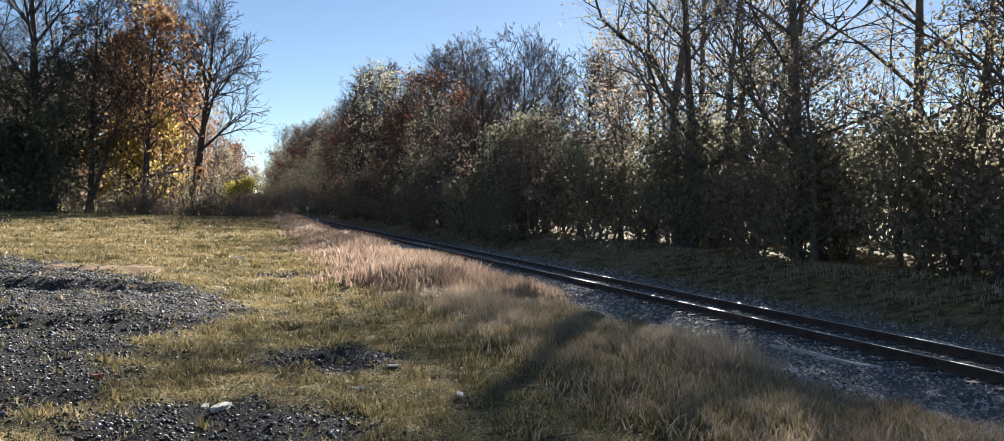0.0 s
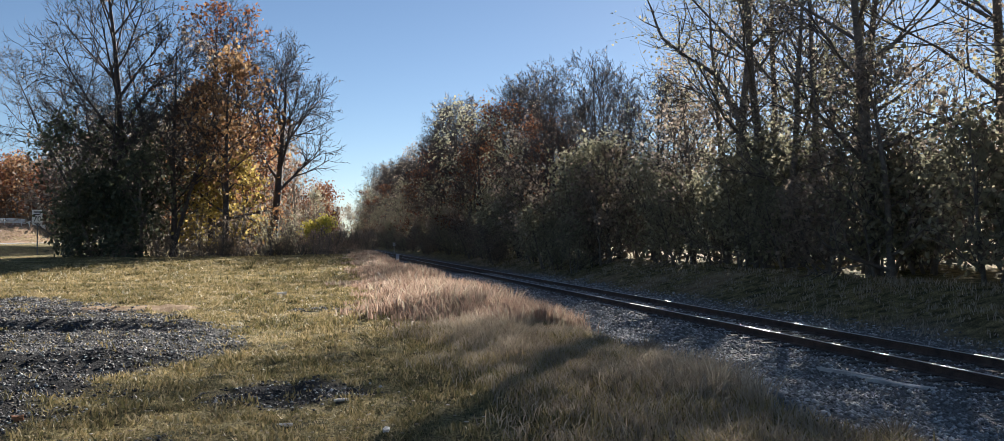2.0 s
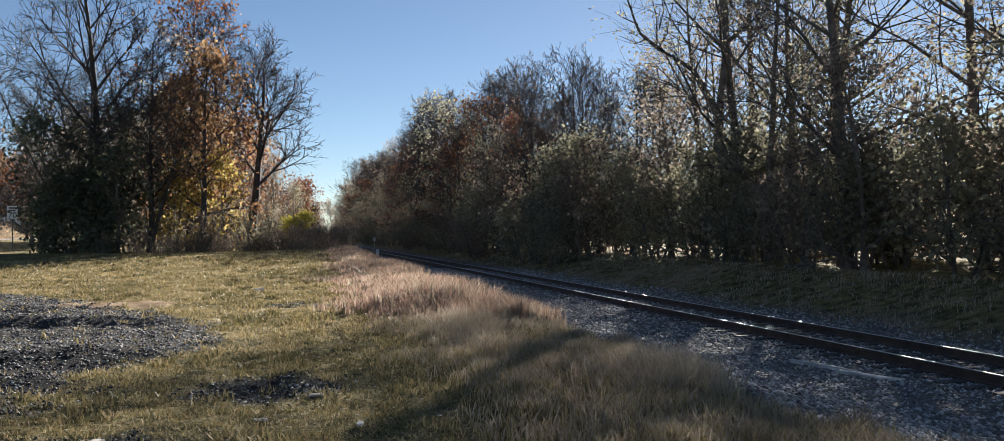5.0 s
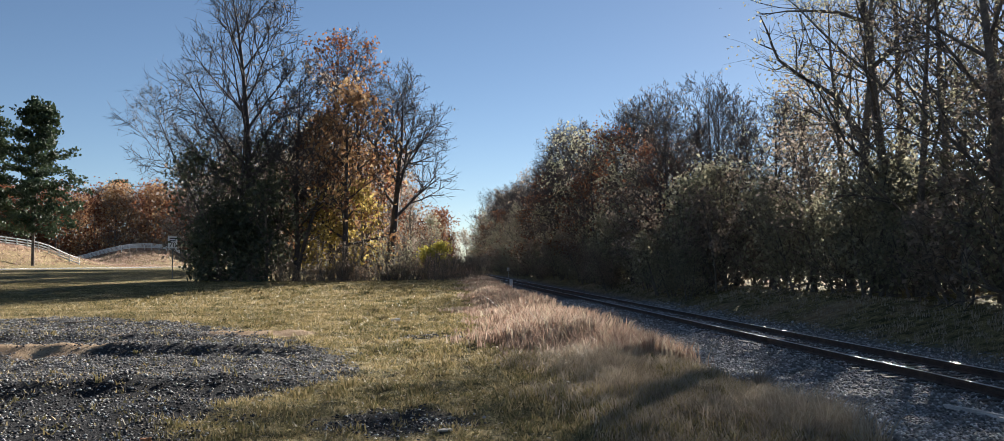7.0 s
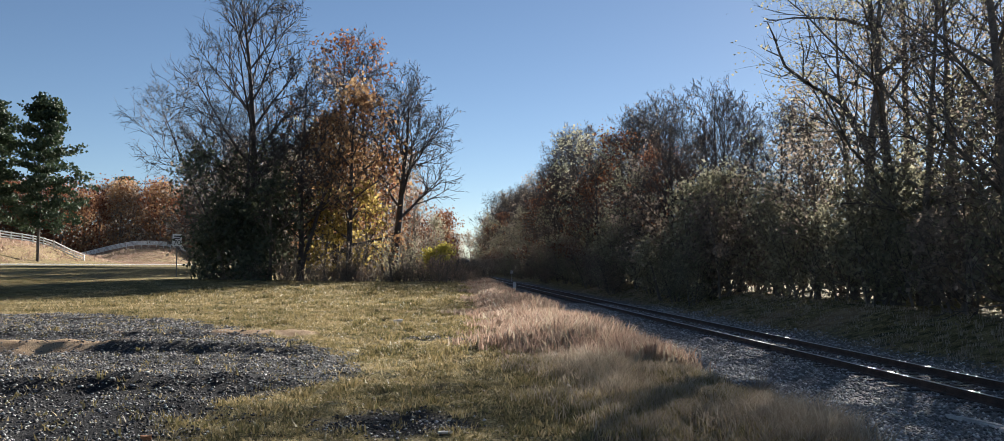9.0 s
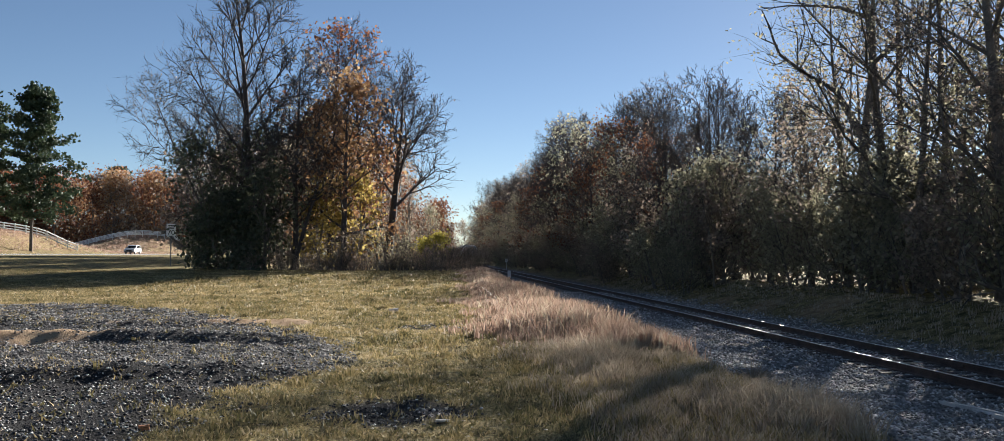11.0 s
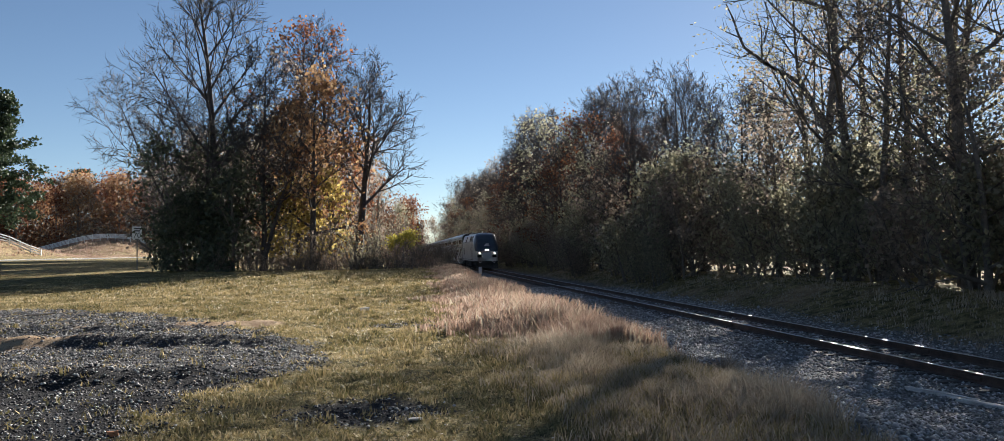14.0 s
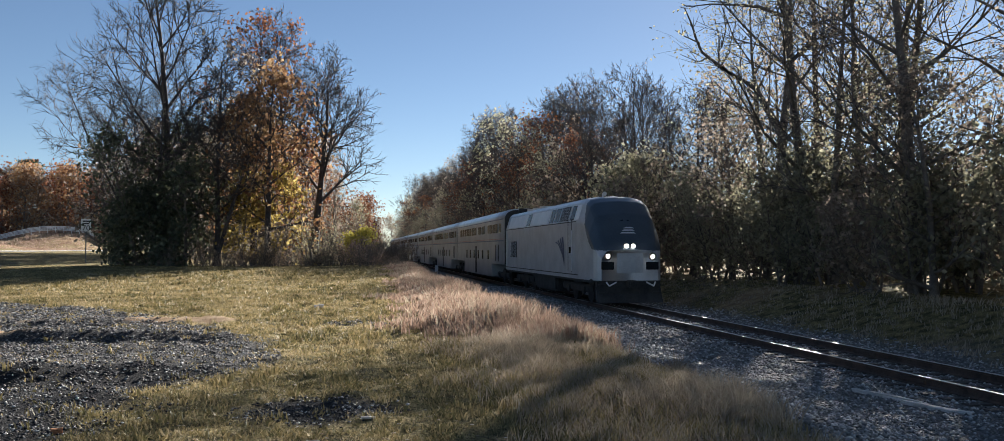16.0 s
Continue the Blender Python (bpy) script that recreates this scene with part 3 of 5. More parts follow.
    # emblem on the nose: plain pale slanted bars
    for k in range(3):
        y = 0.34 + 0.07 * k
        part_py("emblem_bar", [(-0.34 + 0.1 * k, y - 0.03, top(y) + 0.012), (0.36 - 0.02 * k, y - 0.03, top(y) + 0.012), (0.26 - 0.02 * k, y + 0.012, top(y + 0.04) + 0.012), (-0.22 + 0.1 * k, y + 0.012, top(y + 0.04) + 0.012)], [(0, 1, 2, 3)], PALE, mask)
    # sides
    shoulder("window_frame", 2.5, 3.3, PALE, "pale cab window frame")
    shoulder("cab_window", 3.3, 4.1, GLASS)
    plate("cab_door", root, UNDER, 3.62, 3.68, 1.25, 3.5, 1.52)
    plate("cab_door", root, UNDER, 4.28, 4.34, 1.25, 3.5, 1.52)
    plate("handrail", root, PALE, 3.5, 3.54, 1.3, 3.0, 1.56, proud=0.02)
    plate("door_window", root, GLASS, 3.8, 4.15, 2.05, 2.3, 1.52)
    # Long pale panels: sky reflection on the leaning shoulder, put into their colour.
    for y0, y1, m in ((4.5, 6.1, UNDER), (6.4, 7.3, GLASS), (7.6, 8.4, GLASS), (8.8, 13.2, PALE), (13.4, 14.4, GLASS), (14.6, 20.2, PALE)):
        shoulder("side_panel", y0, y1, m)
    for k in range(8):
        shoulder("louvre", 4.55 + k * 0.2, 4.62 + k * 0.2, PALE)
    plate("radiator_grille", root, UNDER, 17.2, 19.4, 1.75, 2.65, 1.52)
    for k in range(5):
        plate("grille_bar", root, PALE, 17.6 + k * 0.4, 17.63 + k * 0.4, 1.75, 2.65, 1.535)
    plate("shoulder_seam", root, UNDER, 2.9, 20.9, 3.33, 3.37, 1.52, label="thin dark seam below the upper panels")
    plate("sill_stripe", root, UNDER, 2.6, 20.9, 1.14, 1.18, 1.52, label="thin dark seam along the sill")
    for k in range(4):
        for s in (-1, 1):
            y = 5.0 + 0.38 * k
            part_py("emblem_stripe", [(s * 1.535, 5.0 + 0.05 * k, 1.45 + 0.12 * k), (s * 1.535, 5.12 + 0.1 * k, 1.6 + 0.12 * k), (s * 1.535, 5.28 + 0.34 * k, 2.3 + 0.04 * k), (s * 1.535, 5.5 + 0.46 * k, 2.72 - 0.07 * k), (s * 1.535, 5.22 + 0.46 * k, 2.76 - 0.07 * k), (s * 1.535, 5.04 + 0.34 * k, 2.32 + 0.04 * k)], [(0, 1, 2, 5), (5, 2, 3, 4)], STRIPE, root, "plain blue emblem stripe")
    part("fuel_tank", box_bm(-1.3, 1.3, 7.8, 13.0, 0.25, 1.0, 0.12), UNDER, root)
    part("frame_beam", box_bm(-1.46, 1.46, 0.5, 20.8, 0.9, 1.06, 0.02), UNDER, root)
    bogie(root, 4.3, 2, 2.75)
    bogie(root, 16.7, 2, 2.75)
    for k in range(3):
        part("roof_fan", cyl_bm((0, 14.5 + 1.8 * k, 4.36), (0, 14.5 + 1.8 * k, 4.5), 0.7, n=20), ROOF, root)
    part("exhaust_stack", box_bm(-0.35, 0.35, 9.5, 10.6, 4.36, 4.52, 0.04), UNDER, root)
    part("horn", cyl_bm((-0.3, 2.6, 4.5), (-0.3, 3.0, 4.5), 0.09, 0.03, 10, box_bm(-0.34, -0.26, 2.85, 2.93, 4.36, 4.5)), PALE, root)
    for o in root.children_recursive:
        for v in o.data.vertices:
            v.co.z *= 1.045
    return root


def build_coach():
    root = tagged(new("passenger_coach"), "double-deck stainless steel passenger coach with dark windows", "railway coach", group="coaches of the train")
    W, L = 1.55, 25.7
    st = [(y, section(W, 1.32, 4.25, 4.93, 8)) for y in (0.0, 0.12, 4.2, 8, 12, 16, 20, L - 0.12, L)]
    st[0] = (0.0, section(W * 0.96, 1.36, 4.2, 4.86, 8))
    st[-1] = (L, section(W * 0.96, 1.36, 4.2, 4.86, 8))
    verts, f = loft(st, lambda y, x, z: "end" if (x == 0 and z == 1.5) else "roof" if z > 4.45 else "side")
    used_part("body", verts, f["side"], STAINLESS, root, "dull stainless steel sides", True)
    used_part("roof", verts, f["roof"], ROOF, root, "smooth pale grey curved roof", True)
    for face in f["end"]:
        used_part("end_wall", verts, [face], UNDER, root, "dark end wall with gangway")
    part("lower_body", box_bm(-W + 0.005, W - 0.005, 5.0, 20.7, 0.42, 1.34, 0.03), STAINLESS, root)
    for y in (-0.28, L):
        part("gangway", box_bm(-0.6, 0.6, y, y + 0.28, 2.9, 5.0 - 0.1, 0.05), UNDER, root, "black rubber gangway")
    for z0, z1, m in ((2.82, 2.9, STRIPE), (2.95, 2.98, RED), (4.22, 4.27, STRIPE)):
        plate("stripe", root, m, 0.15, L - 0.15, z0, z1, W)
    r = random.Random(3)
    for y0, n, w, gap in ((1.0, 1, 1.0, 0), (2.5, 4, 0.95, 0.22), (8.5, 2, 1.5, 0.4), (13.0, 7, 1.3, 0.25)):
        for k in range(n):
            y = y0 + k * (w + gap)
            plate("upper_window", root, GLASS, y, y + w, 3.4, 3.98, W, proud=0.014)
    for y in (6.4, 9.2, 11.6, 14.0, 16.4, 18.6):
        plate("lower_window", root, GLASS, y, y + 0.62, 1.6, 2.25, W, proud=0.014)
    plate("door", root, UNDER, 12.7, 13.6, 0.5, 2.55, W, proud=0.012)
    plate("vestibule_panel", root, UNDER, 2.0, 2.35, 1.5, 2.6, W)
    plate("vestibule_panel", root, UNDER, 3.1, 3.4, 1.5, 2.6, W)
    bogie(root, 2.9, 2, 2.5)
    bogie(root, 22.8, 2, 2.5)
    part("equipment_box", box_bm(-1.1, 1.1, 5.2, 20.4, 0.3, 0.45, 0.03), UNDER, root)
    return root


loco = build_locomotive()
KEYED.append((loco, train_rows(0)))
coach = build_coach()
KEYED.append((coach, train_rows(21.7)))
for k in range(1, 7):
    KEYED.append((copy_thing(coach, Matrix.Identity(4)), train_rows(21.7 + 26.3 * k)))

# ---- the clump of trees and the bushes at the field's far edge ----
def build_clump():
    tall = dict(BARE, limbs=20, clear=0.22, rise=(0.9, 2.0), low=0.26, top=0.1, mid=0.1, kids=(0, 7, 6, 4), keep=0.06, twig=0.012)
    put(tree("bare_tree", 201, 21, 0.34, tall, LEAF_BROWN, "tall slender bare tree with a few leaves on top", lean=(-0.02, 0), wood=TWIG), -12.5, 67, 20)
    wide = dict(BARE, limbs=9, clear=0.25, rise=(0.4, 1.0), low=0.4, top=0.24, mid=0.12, kids=(0, 7, 6, 4), keep=0.01, twig=0.011, up=0.03)
    put(tree("bare_tree", 202, 13.5, 0.2, wide, LEAF_BROWN, "wide-spreading bare tree with several arching stems", stems=4, lean=(-0.36, 0), wood=TWIG), -13.6, 67.5, 0)
    dark = dict(FULL, clear=0.03, low=0.27, top=0.15, mid=0.1, limbs=13, leaves=5, leaf=0.3, scatter=0.45)
    for x, y, h, seed in ((-14.4, 64.8, 8.8, 210), (-11.4, 64.5, 9.8, 211), (-15.4, 66, 5.2, 212), (-12.8, 63.8, 4.6, 214)):
        put(tree("evergreen_tree", seed, h, 0.14, dark, LEAF_DARK, "dense dark green evergreen tree hung with creepers", stems=2), x, y, seed * 37)
    vine = dict(BARE, limbs=16, clear=0.15, low=0.24, top=0.12, mid=0.1, kids=(0, 7, 5, 4), leaves=2, keep=0.22, leaf=0.24, twig=0.012)
    put(tree("bare_tree", 216, 14.5, 0.22, vine, LEAF_BROWN, "bare brown tree tangled with dead creepers", wood=TWIG), -9.3, 64.6, 70)
    orange = dict(FULL, clear=0.2, low=0.26, top=0.1, mid=0.1, limbs=17, leaves=6, leaf=0.34, scatter=0.36, rise=(0.25, 1.4))
    put(tree("orange_tree", 220, 12.6, 0.24, orange, LEAF_ORANGE, "autumn tree in brown-orange leaf with a dark trunk", wood=TWIG), -6.0, 65, 0)
    put(tree("orange_tree", 227, 11.4, 0.2, orange, LEAF_ORANGE, "autumn tree in full orange and brown leaf", wood=TWIG), -7.2, 69, 40)
    young = dict(orange, clear=0.08, leaves=6, leaf=0.27, scatter=0.3, limbs=14)
    put(tree("gold_tree", 221, 6.6, 0.11, young, LEAF_GOLD, "young tree with golden yellow autumn leaves"), -4.8, 67.0, 0)
    put(tree("gold_tree", 222, 6.4, 0.1, young, LEAF_GOLD, "young tree with golden yellow autumn leaves"), -7.9, 66.2, 90)
    put(tree("rust_tree", 223, 17.6, 0.26, dict(FULL, clear=0.32, limbs=17, low=0.22, mid=0.1, leaves=4, keep=0.75, leaf=0.28, scatter=0.3, twig=0.012), LEAF_RUST, "tall tree with thinning dark red leaves", wood=TWIG), -7.4, 70, 0)
    put(tree("bare_tree", 224, 12.0, 0.15, dict(BARE, limbs=9, clear=0.4, low=0.22, kids=(0, 6, 4, 3), twig=0.01), LEAF_BROWN, "slim bare tree with an arching stem", lean=(0.3, 0), wood=TWIG), -9.5, 64.4, 0)
    put(tree("bare_tree", 225, 13.2, 0.34, dict(BARE, limbs=14, clear=0.36, low=0.34, top=0.16, mid=0.1, kids=(0, 7, 6, 4), keep=0.02, rise=(0.8, 1.7), twig=0.012), LEAF_BROWN, "tall bare tree with fanned fine branches", lean=(0.03, 0), wood=TWIG), -3.0, 68, 10)
    put(tree("bare_tree", 226, 18.0, 0.26, dict(BARE, limbs=16, clear=0.36, low=0.3, kids=(0, 7, 6, 3), keep=0.15, leaf=0.25, twig=0.013), LEAF_RUST, "tall bare tree with a few rust leaves", wood=TWIG), -5.2, 73, 200)
    brown = dict(BUSH, leaves=4, leaf=0.13, kids=(0, 5, 4))
    for x, y, h, seed, m, lab in ((-1.8, 74, 7.0, 230, LEAF_BROWN, "tall brown half-bare thicket"), (-4.2, 76, 9.0, 231, LEAF_RUST, "tall rust-brown leafy thicket"), (-1.6, 80, 5.0, 232, LEAF_BROWN, "tall brown half-bare thicket"), (-6, 63.5, 3.0, 233, LEAF_BROWN, "dry brown scrub under the trees"), (-2.6, 64.5, 3.0, 234, LEAF_OLIVE, "olive scrub under the trees")):
        put(tree("thicket", seed, h, 0.07, brown, m, lab, "shrub", 6, spread=1.2), x, y, seed)
    put(tree("willow", 240, 2.5, 0.06, dict(BUSH, leaves=18, leaf=0.2, scatter=0.22, kids=(0, 6, 5), low=0.5, up=0.0), LEAF_LIME, "bright yellow small willow in autumn leaf", "tree", 4), 0.5, 70, 0)
    r = random.Random(9)
    scrub = [tree("scrub_bush", 250 + i, 1.9, 0.03, dict(BUSH, leaves=4, leaf=0.1, kids=(0, 4, 3), scatter=0.1, limbs=4), (LEAF_BROWN, RED_GRASS, LEAF_BROWN)[i], "low dry brown scrub at the field edge", "shrub", 6, spread=0.8) for i in range(3)]
    for k in range(52):
        x = -14.5 + 18 * (k + r.random()) / 52
        y = 64 + r.uniform(-1.5, 2.5)
        s = r.uniform(0.5, 1.0) * (0.5 if x > 1 else 1.0 if x > -1 else 0.8)
        put(r.choice(scrub), x, y, r.uniform(0, 360), s, group="scrub at the field edge")
    for k in range(14):
        put(r.choice(scrub), (66 + 3.5 * k) * 0.045 - r.uniform(0, 2.4), 66 + 3.5 * k + r.uniform(-1, 1), r.uniform(0, 360), r.uniform(0.35, 0.55), group="scrub at the field edge")

    for k in range(22):
        put(r.choice(scrub), 0.3 + 3.9 * k / 22 + r.uniform(-0.4, 0.4), 66 + 0.35 * k + r.uniform(-2, 2), r.uniform(0, 360), r.uniform(0.75, 1.05), group="scrub at the field edge")
    glint = tree("shrub", 260, 2.3, 0.05, dict(BUSH, leaves=14, leaf=0.15, limbs=7), LEAF_OLIVE, "pale leafy shrub beside the railway bank", "shrub", 3)
    for x, y, s in ((3.6, 72.0, 0.5), (2.8, 74.5, 0.45), (2.0, 71.0, 0.6)):
        put(glint, x, y, 70 * y, s, group="shrubs on the railway bank")


build_clump()


def far_woods():
    """Far trees along the road and down the line."""
    r = random.Random(14)
    full = dict(FULL, levels=2, limbs=18, clear=0.03, kids=(0, 6), leaves=13, leaf=0.55, scatter=0.85)
    kinds = [tree("autumn_tree", 300 + i, 15, 0.25, full, m, lab) for i, (m, lab) in enumerate(((LEAF_RUST, "far rust-red autumn tree"), (LEAF_ORANGE, "far orange autumn tree"), (LEAF_RUST, "far russet autumn tree"), (LEAF_BROWN, "far brown autumn tree"), (LEAF_OLIVE, "far olive green tree")))]
    for k in range(64):
        a = radians(8 + 20 * (k % 32 + r.random()) / 32)
        d = (288 if k < 32 else 315) + r.uniform(-8, 8)
        s = r.uniform(0.95, 1.2) * (1.22 if k < 32 else 1.4)
        put(kinds[r.choice((0, 0, 1, 2, 2, 3))], -d * math.sin(a), d * math.cos(a), r.uniform(0, 360), s, group="far autumn wood by the road")
    for k in range(44):
        y = 250 + 7.0 * k + r.uniform(-3, 3)
        x = r.uniform(-40, 3.0) if k % 3 else r.uniform(0, 5)
        put(kinds[r.choice((0, 2, 3, 3, 4))], x, y, r.uniform(0, 360), r.uniform(0.8, 1.2), group="far woods along the line")
    # Added behind the clump to shade the slope; also fills between its branches.
    for k in range(14):
        put(kinds[r.choice((0, 3, 3, 4))], -20 + 1.25 * k + r.uniform(-1, 1), 96 + 18 * (k % 2) + r.uniform(-5, 8), r.uniform(0, 360), r.uniform(0.65, 0.95), group="trees behind the clump")
    for k in range(16):
        put(kinds[r.choice((2, 3, 4, 4))], -14.5 + 0.95 * k + r.uniform(-0.8, 0.8), 190 + 22 * (k % 3) + r.uniform(-8, 8), r.uniform(0, 360), r.uniform(0.55, 0.72), group="far woods along the line")
    # More trees added, hidden by the clump, to throw shade towards the road.
    for k in range(9):
        put(kinds[r.choice((0, 3, 3))], -31 + 1.7 * k + r.uniform(-1, 1), 124 + 12 * (k % 2) + r.uniform(-4, 4), r.uniform(0, 360), r.uniform(0.8, 1.0), group="trees behind the clump")
    for k in range(24):
        put(kinds[r.choice((0, 3, 3, 4))], r.uniform(-60, 60), 560 + r.uniform(-60, 90), r.uniform(0, 360), r.uniform(1.2, 1.6), group="far woods along the line")


far_woods()


def pine(seed, h, label, low=0.18):
    g = Grower(seed)
    r = g.r
    pts = g.path(Vector((0, 0, -0.3)), Vector((0, 0, 1)), h, 8, 0.03, 0.03)
    g.tube(pts, [0.28 * (1 - 0.9 * k / 8) for k in range(9)], 8)
    for k in range(60):
        t = low + (1 - low) * (k + r.random()) / 60
        i = min(int(t * 8), 7)
        q = pts[i].lerp(pts[i + 1], t * 8 - i)
        a = k * 2.4 + r.uniform(-0.5, 0.5)
        L = h * (0.34 * (1 - t) ** 0.6 + 0.06) * r.uniform(0.6, 1.25)
        lp = g.path(q, Vector((math.cos(a), math.sin(a), 0.15)).normalized(), L, 4, 0.1, 0.05)
        g.tube(lp, [0.05 * (1 - 0.2 * j) for j in range(5)], 4)
        for j in range(12):
            u = 0.3 + 0.7 * r.random()
            c = lp[min(int(u * 4), 3)] + Vector((r.gauss(0, 0.6), r.gauss(0, 0.6), r.gauss(0.1, 0.25)))
            for _ in range(16):
                g.leaf(c + Vector((r.gauss(0, 0.38), r.gauss(0, 0.38), r.gauss(0, 0.2))), 0.55, -0.5)
    root = tagged(new("pine_tree"), label, "pine tree")
    part_py("trunk", g.wv, g.wf, BARK, root, smooth=True)
    part_py("crown", g.lv, g.lf, NEEDLES, root)
    return root


put(pine(401, 26.0, "tall dark green pine beside the road"), -62.4, 148, 0, 1.0)
put(pine(402, 23.0, "dark green pine with low branches"), -71, 150, 50)
put(pine(405, 25.0, "tall dark green pine beside the road"), -72, 138, 90)
put(pine(403, 28.0, "pine rising above the far autumn wood", 0.6), -101, 302, 0)
put(pine(404, 15.0, "dark far pine beyond the line", 0.4), -6, 262, 0)


# ---- road, fences, sign ----
def build_road():
    tar = surface("road_asphalt", [(0.3, (0.05, 0.05, 0.052)), (0.7, (0.1, 0.098, 0.095))], 0.6, 30.0, 0.8)
    paint = surface("road_paint", [(0.3, (0.55, 0.55, 0.53)), (0.7, (0.75, 0.75, 0.72))], 1.0, 20.0, 0.6)
    yellow = surface("yellow_road_paint", [(0.3, (0.5, 0.33, 0.04)), (0.7, (0.62, 0.42, 0.06))], 1.0, 20.0, 0.6)

    def strip(x0, x1, lift, y0=-400, y1=900):
        v, f = [], []
        for i, y in enumerate(np.linspace(y0, y1, 160)):
            for x, dz in ((x0, 0), (x1, 0), (x1, -0.3), (x0, -0.3)):
                v.append((x, float(y), ROAD_Z + lift + dz))
            if i:
                b = 4 * i
                f += [(b - 4, b - 3, b + 1, b), (b - 3, b - 2, b + 2, b + 1), (b - 1, b - 4, b, b + 3)]
        return v, f

    road = tagged(part_py("road", *strip(-61, -50, 0.0), tar), "two-lane asphalt highway beyond the field", "road", kind="structure")
    part_py("edge_line", *strip(-50.6, -50.45, 0.008), paint, road)
    part_py("edge_line", *strip(-60.55, -60.4, 0.008), paint, road)
    part_py("centre_line", *strip(-55.6, -55.48, 0.008), yellow, road)


ROAD_Z = float(ground_z(-52, 140)) + 0.12
build_road()
WHITE_BOARD = surface("white_fence_paint", [(0.3, (0.68, 0.68, 0.66)), (0.7, (0.82, 0.82, 0.8))], 1.5, 20.0, 0.6)


def fence(points, label, rails=3):
    root = tagged(new("board_fence"), label, "fence")
    z = [float(ground_z(x, y)) for x, y in points]
    for k, (x, y) in enumerate(points):
        part("post", box_bm(x - 0.08, x + 0.08, y - 0.08, y + 0.08, z[k] - 0.3, z[k] + 1.45, 0.01), WHITE_BOARD, root)
        if k:
            px, py = points[k - 1]
            for j in range(rails):
                h = 0.4 + 0.45 * j * 2 / max(rails - 1, 1)
                part("rail", cyl_bm((px, py, z[k - 1] + h), (x, y, z[k] + h), 0.11, n=4), WHITE_BOARD, root)


fence([(-84 + 1.3 * k, 150 + 1.2 * k) for k in range(17)], "white three-board fence over a grassy mound")
fence([(-92 + 1.7 * k, 238 + 0.7 * k) for k in range(16)], "white board fence climbing over a mound", 4)


def build_sign():
    x, y = -19.2, 69.5
    z = float(ground_z(x, y))
    root = tagged(new("speed_sign"), "white road sign with a black number on a steel post", "road sign")
    root.matrix_basis = pose(x, y, z, 0, 0, 14)
    steel = surface("galvanised_post", [(0.3, (0.1, 0.1, 0.1)), (0.7, (0.2, 0.2, 0.2))], 3.0, 40.0, 0.5, 0.6)
    white = surface("white_sign_sheet", [(0.3, (0.7, 0.7, 0.7)), (0.7, (0.8, 0.8, 0.8))], 2.0, 30.0, 0.45)
    black = surface("black_sign_ink", [(0.3, (0.015, 0.015, 0.015)), (0.7, (0.03, 0.03, 0.03))], 2.0, 30.0, 0.5)
    part("post", box_bm(-0.04, 0.04, -0.03, 0.03, -0.4, 3.2, 0.008), steel, root)
    panel = part("panel", box_bm(-0.33, 0.33, -0.05, -0.035, 2.3, 3.2, 0.006), white, root)
    part("lettering_bar", box_bm(-0.22, 0.22, -0.056, -0.052, 3.0, 3.09), black, panel)
    part("lettering_bar", box_bm(-0.2, 0.2, -0.056, -0.052, 2.83, 2.92), black, panel)
    c = bpy.data.curves.new("digits", "FONT")
    c.body, c.size, c.align_x, c.extrude = "70", 0.55, "CENTER", 0.003
    ob = bpy.data.objects.new("digits", c)
    me = bpy.data.meshes.new_from_object(ob)
    bpy.data.objects.remove(ob)
    me.materials.append(black)
    d = new("digits", me)
    d.parent = panel
    d.matrix_basis = pose(0, -0.055, 2.37, 90, 0, 0)


build_sign()


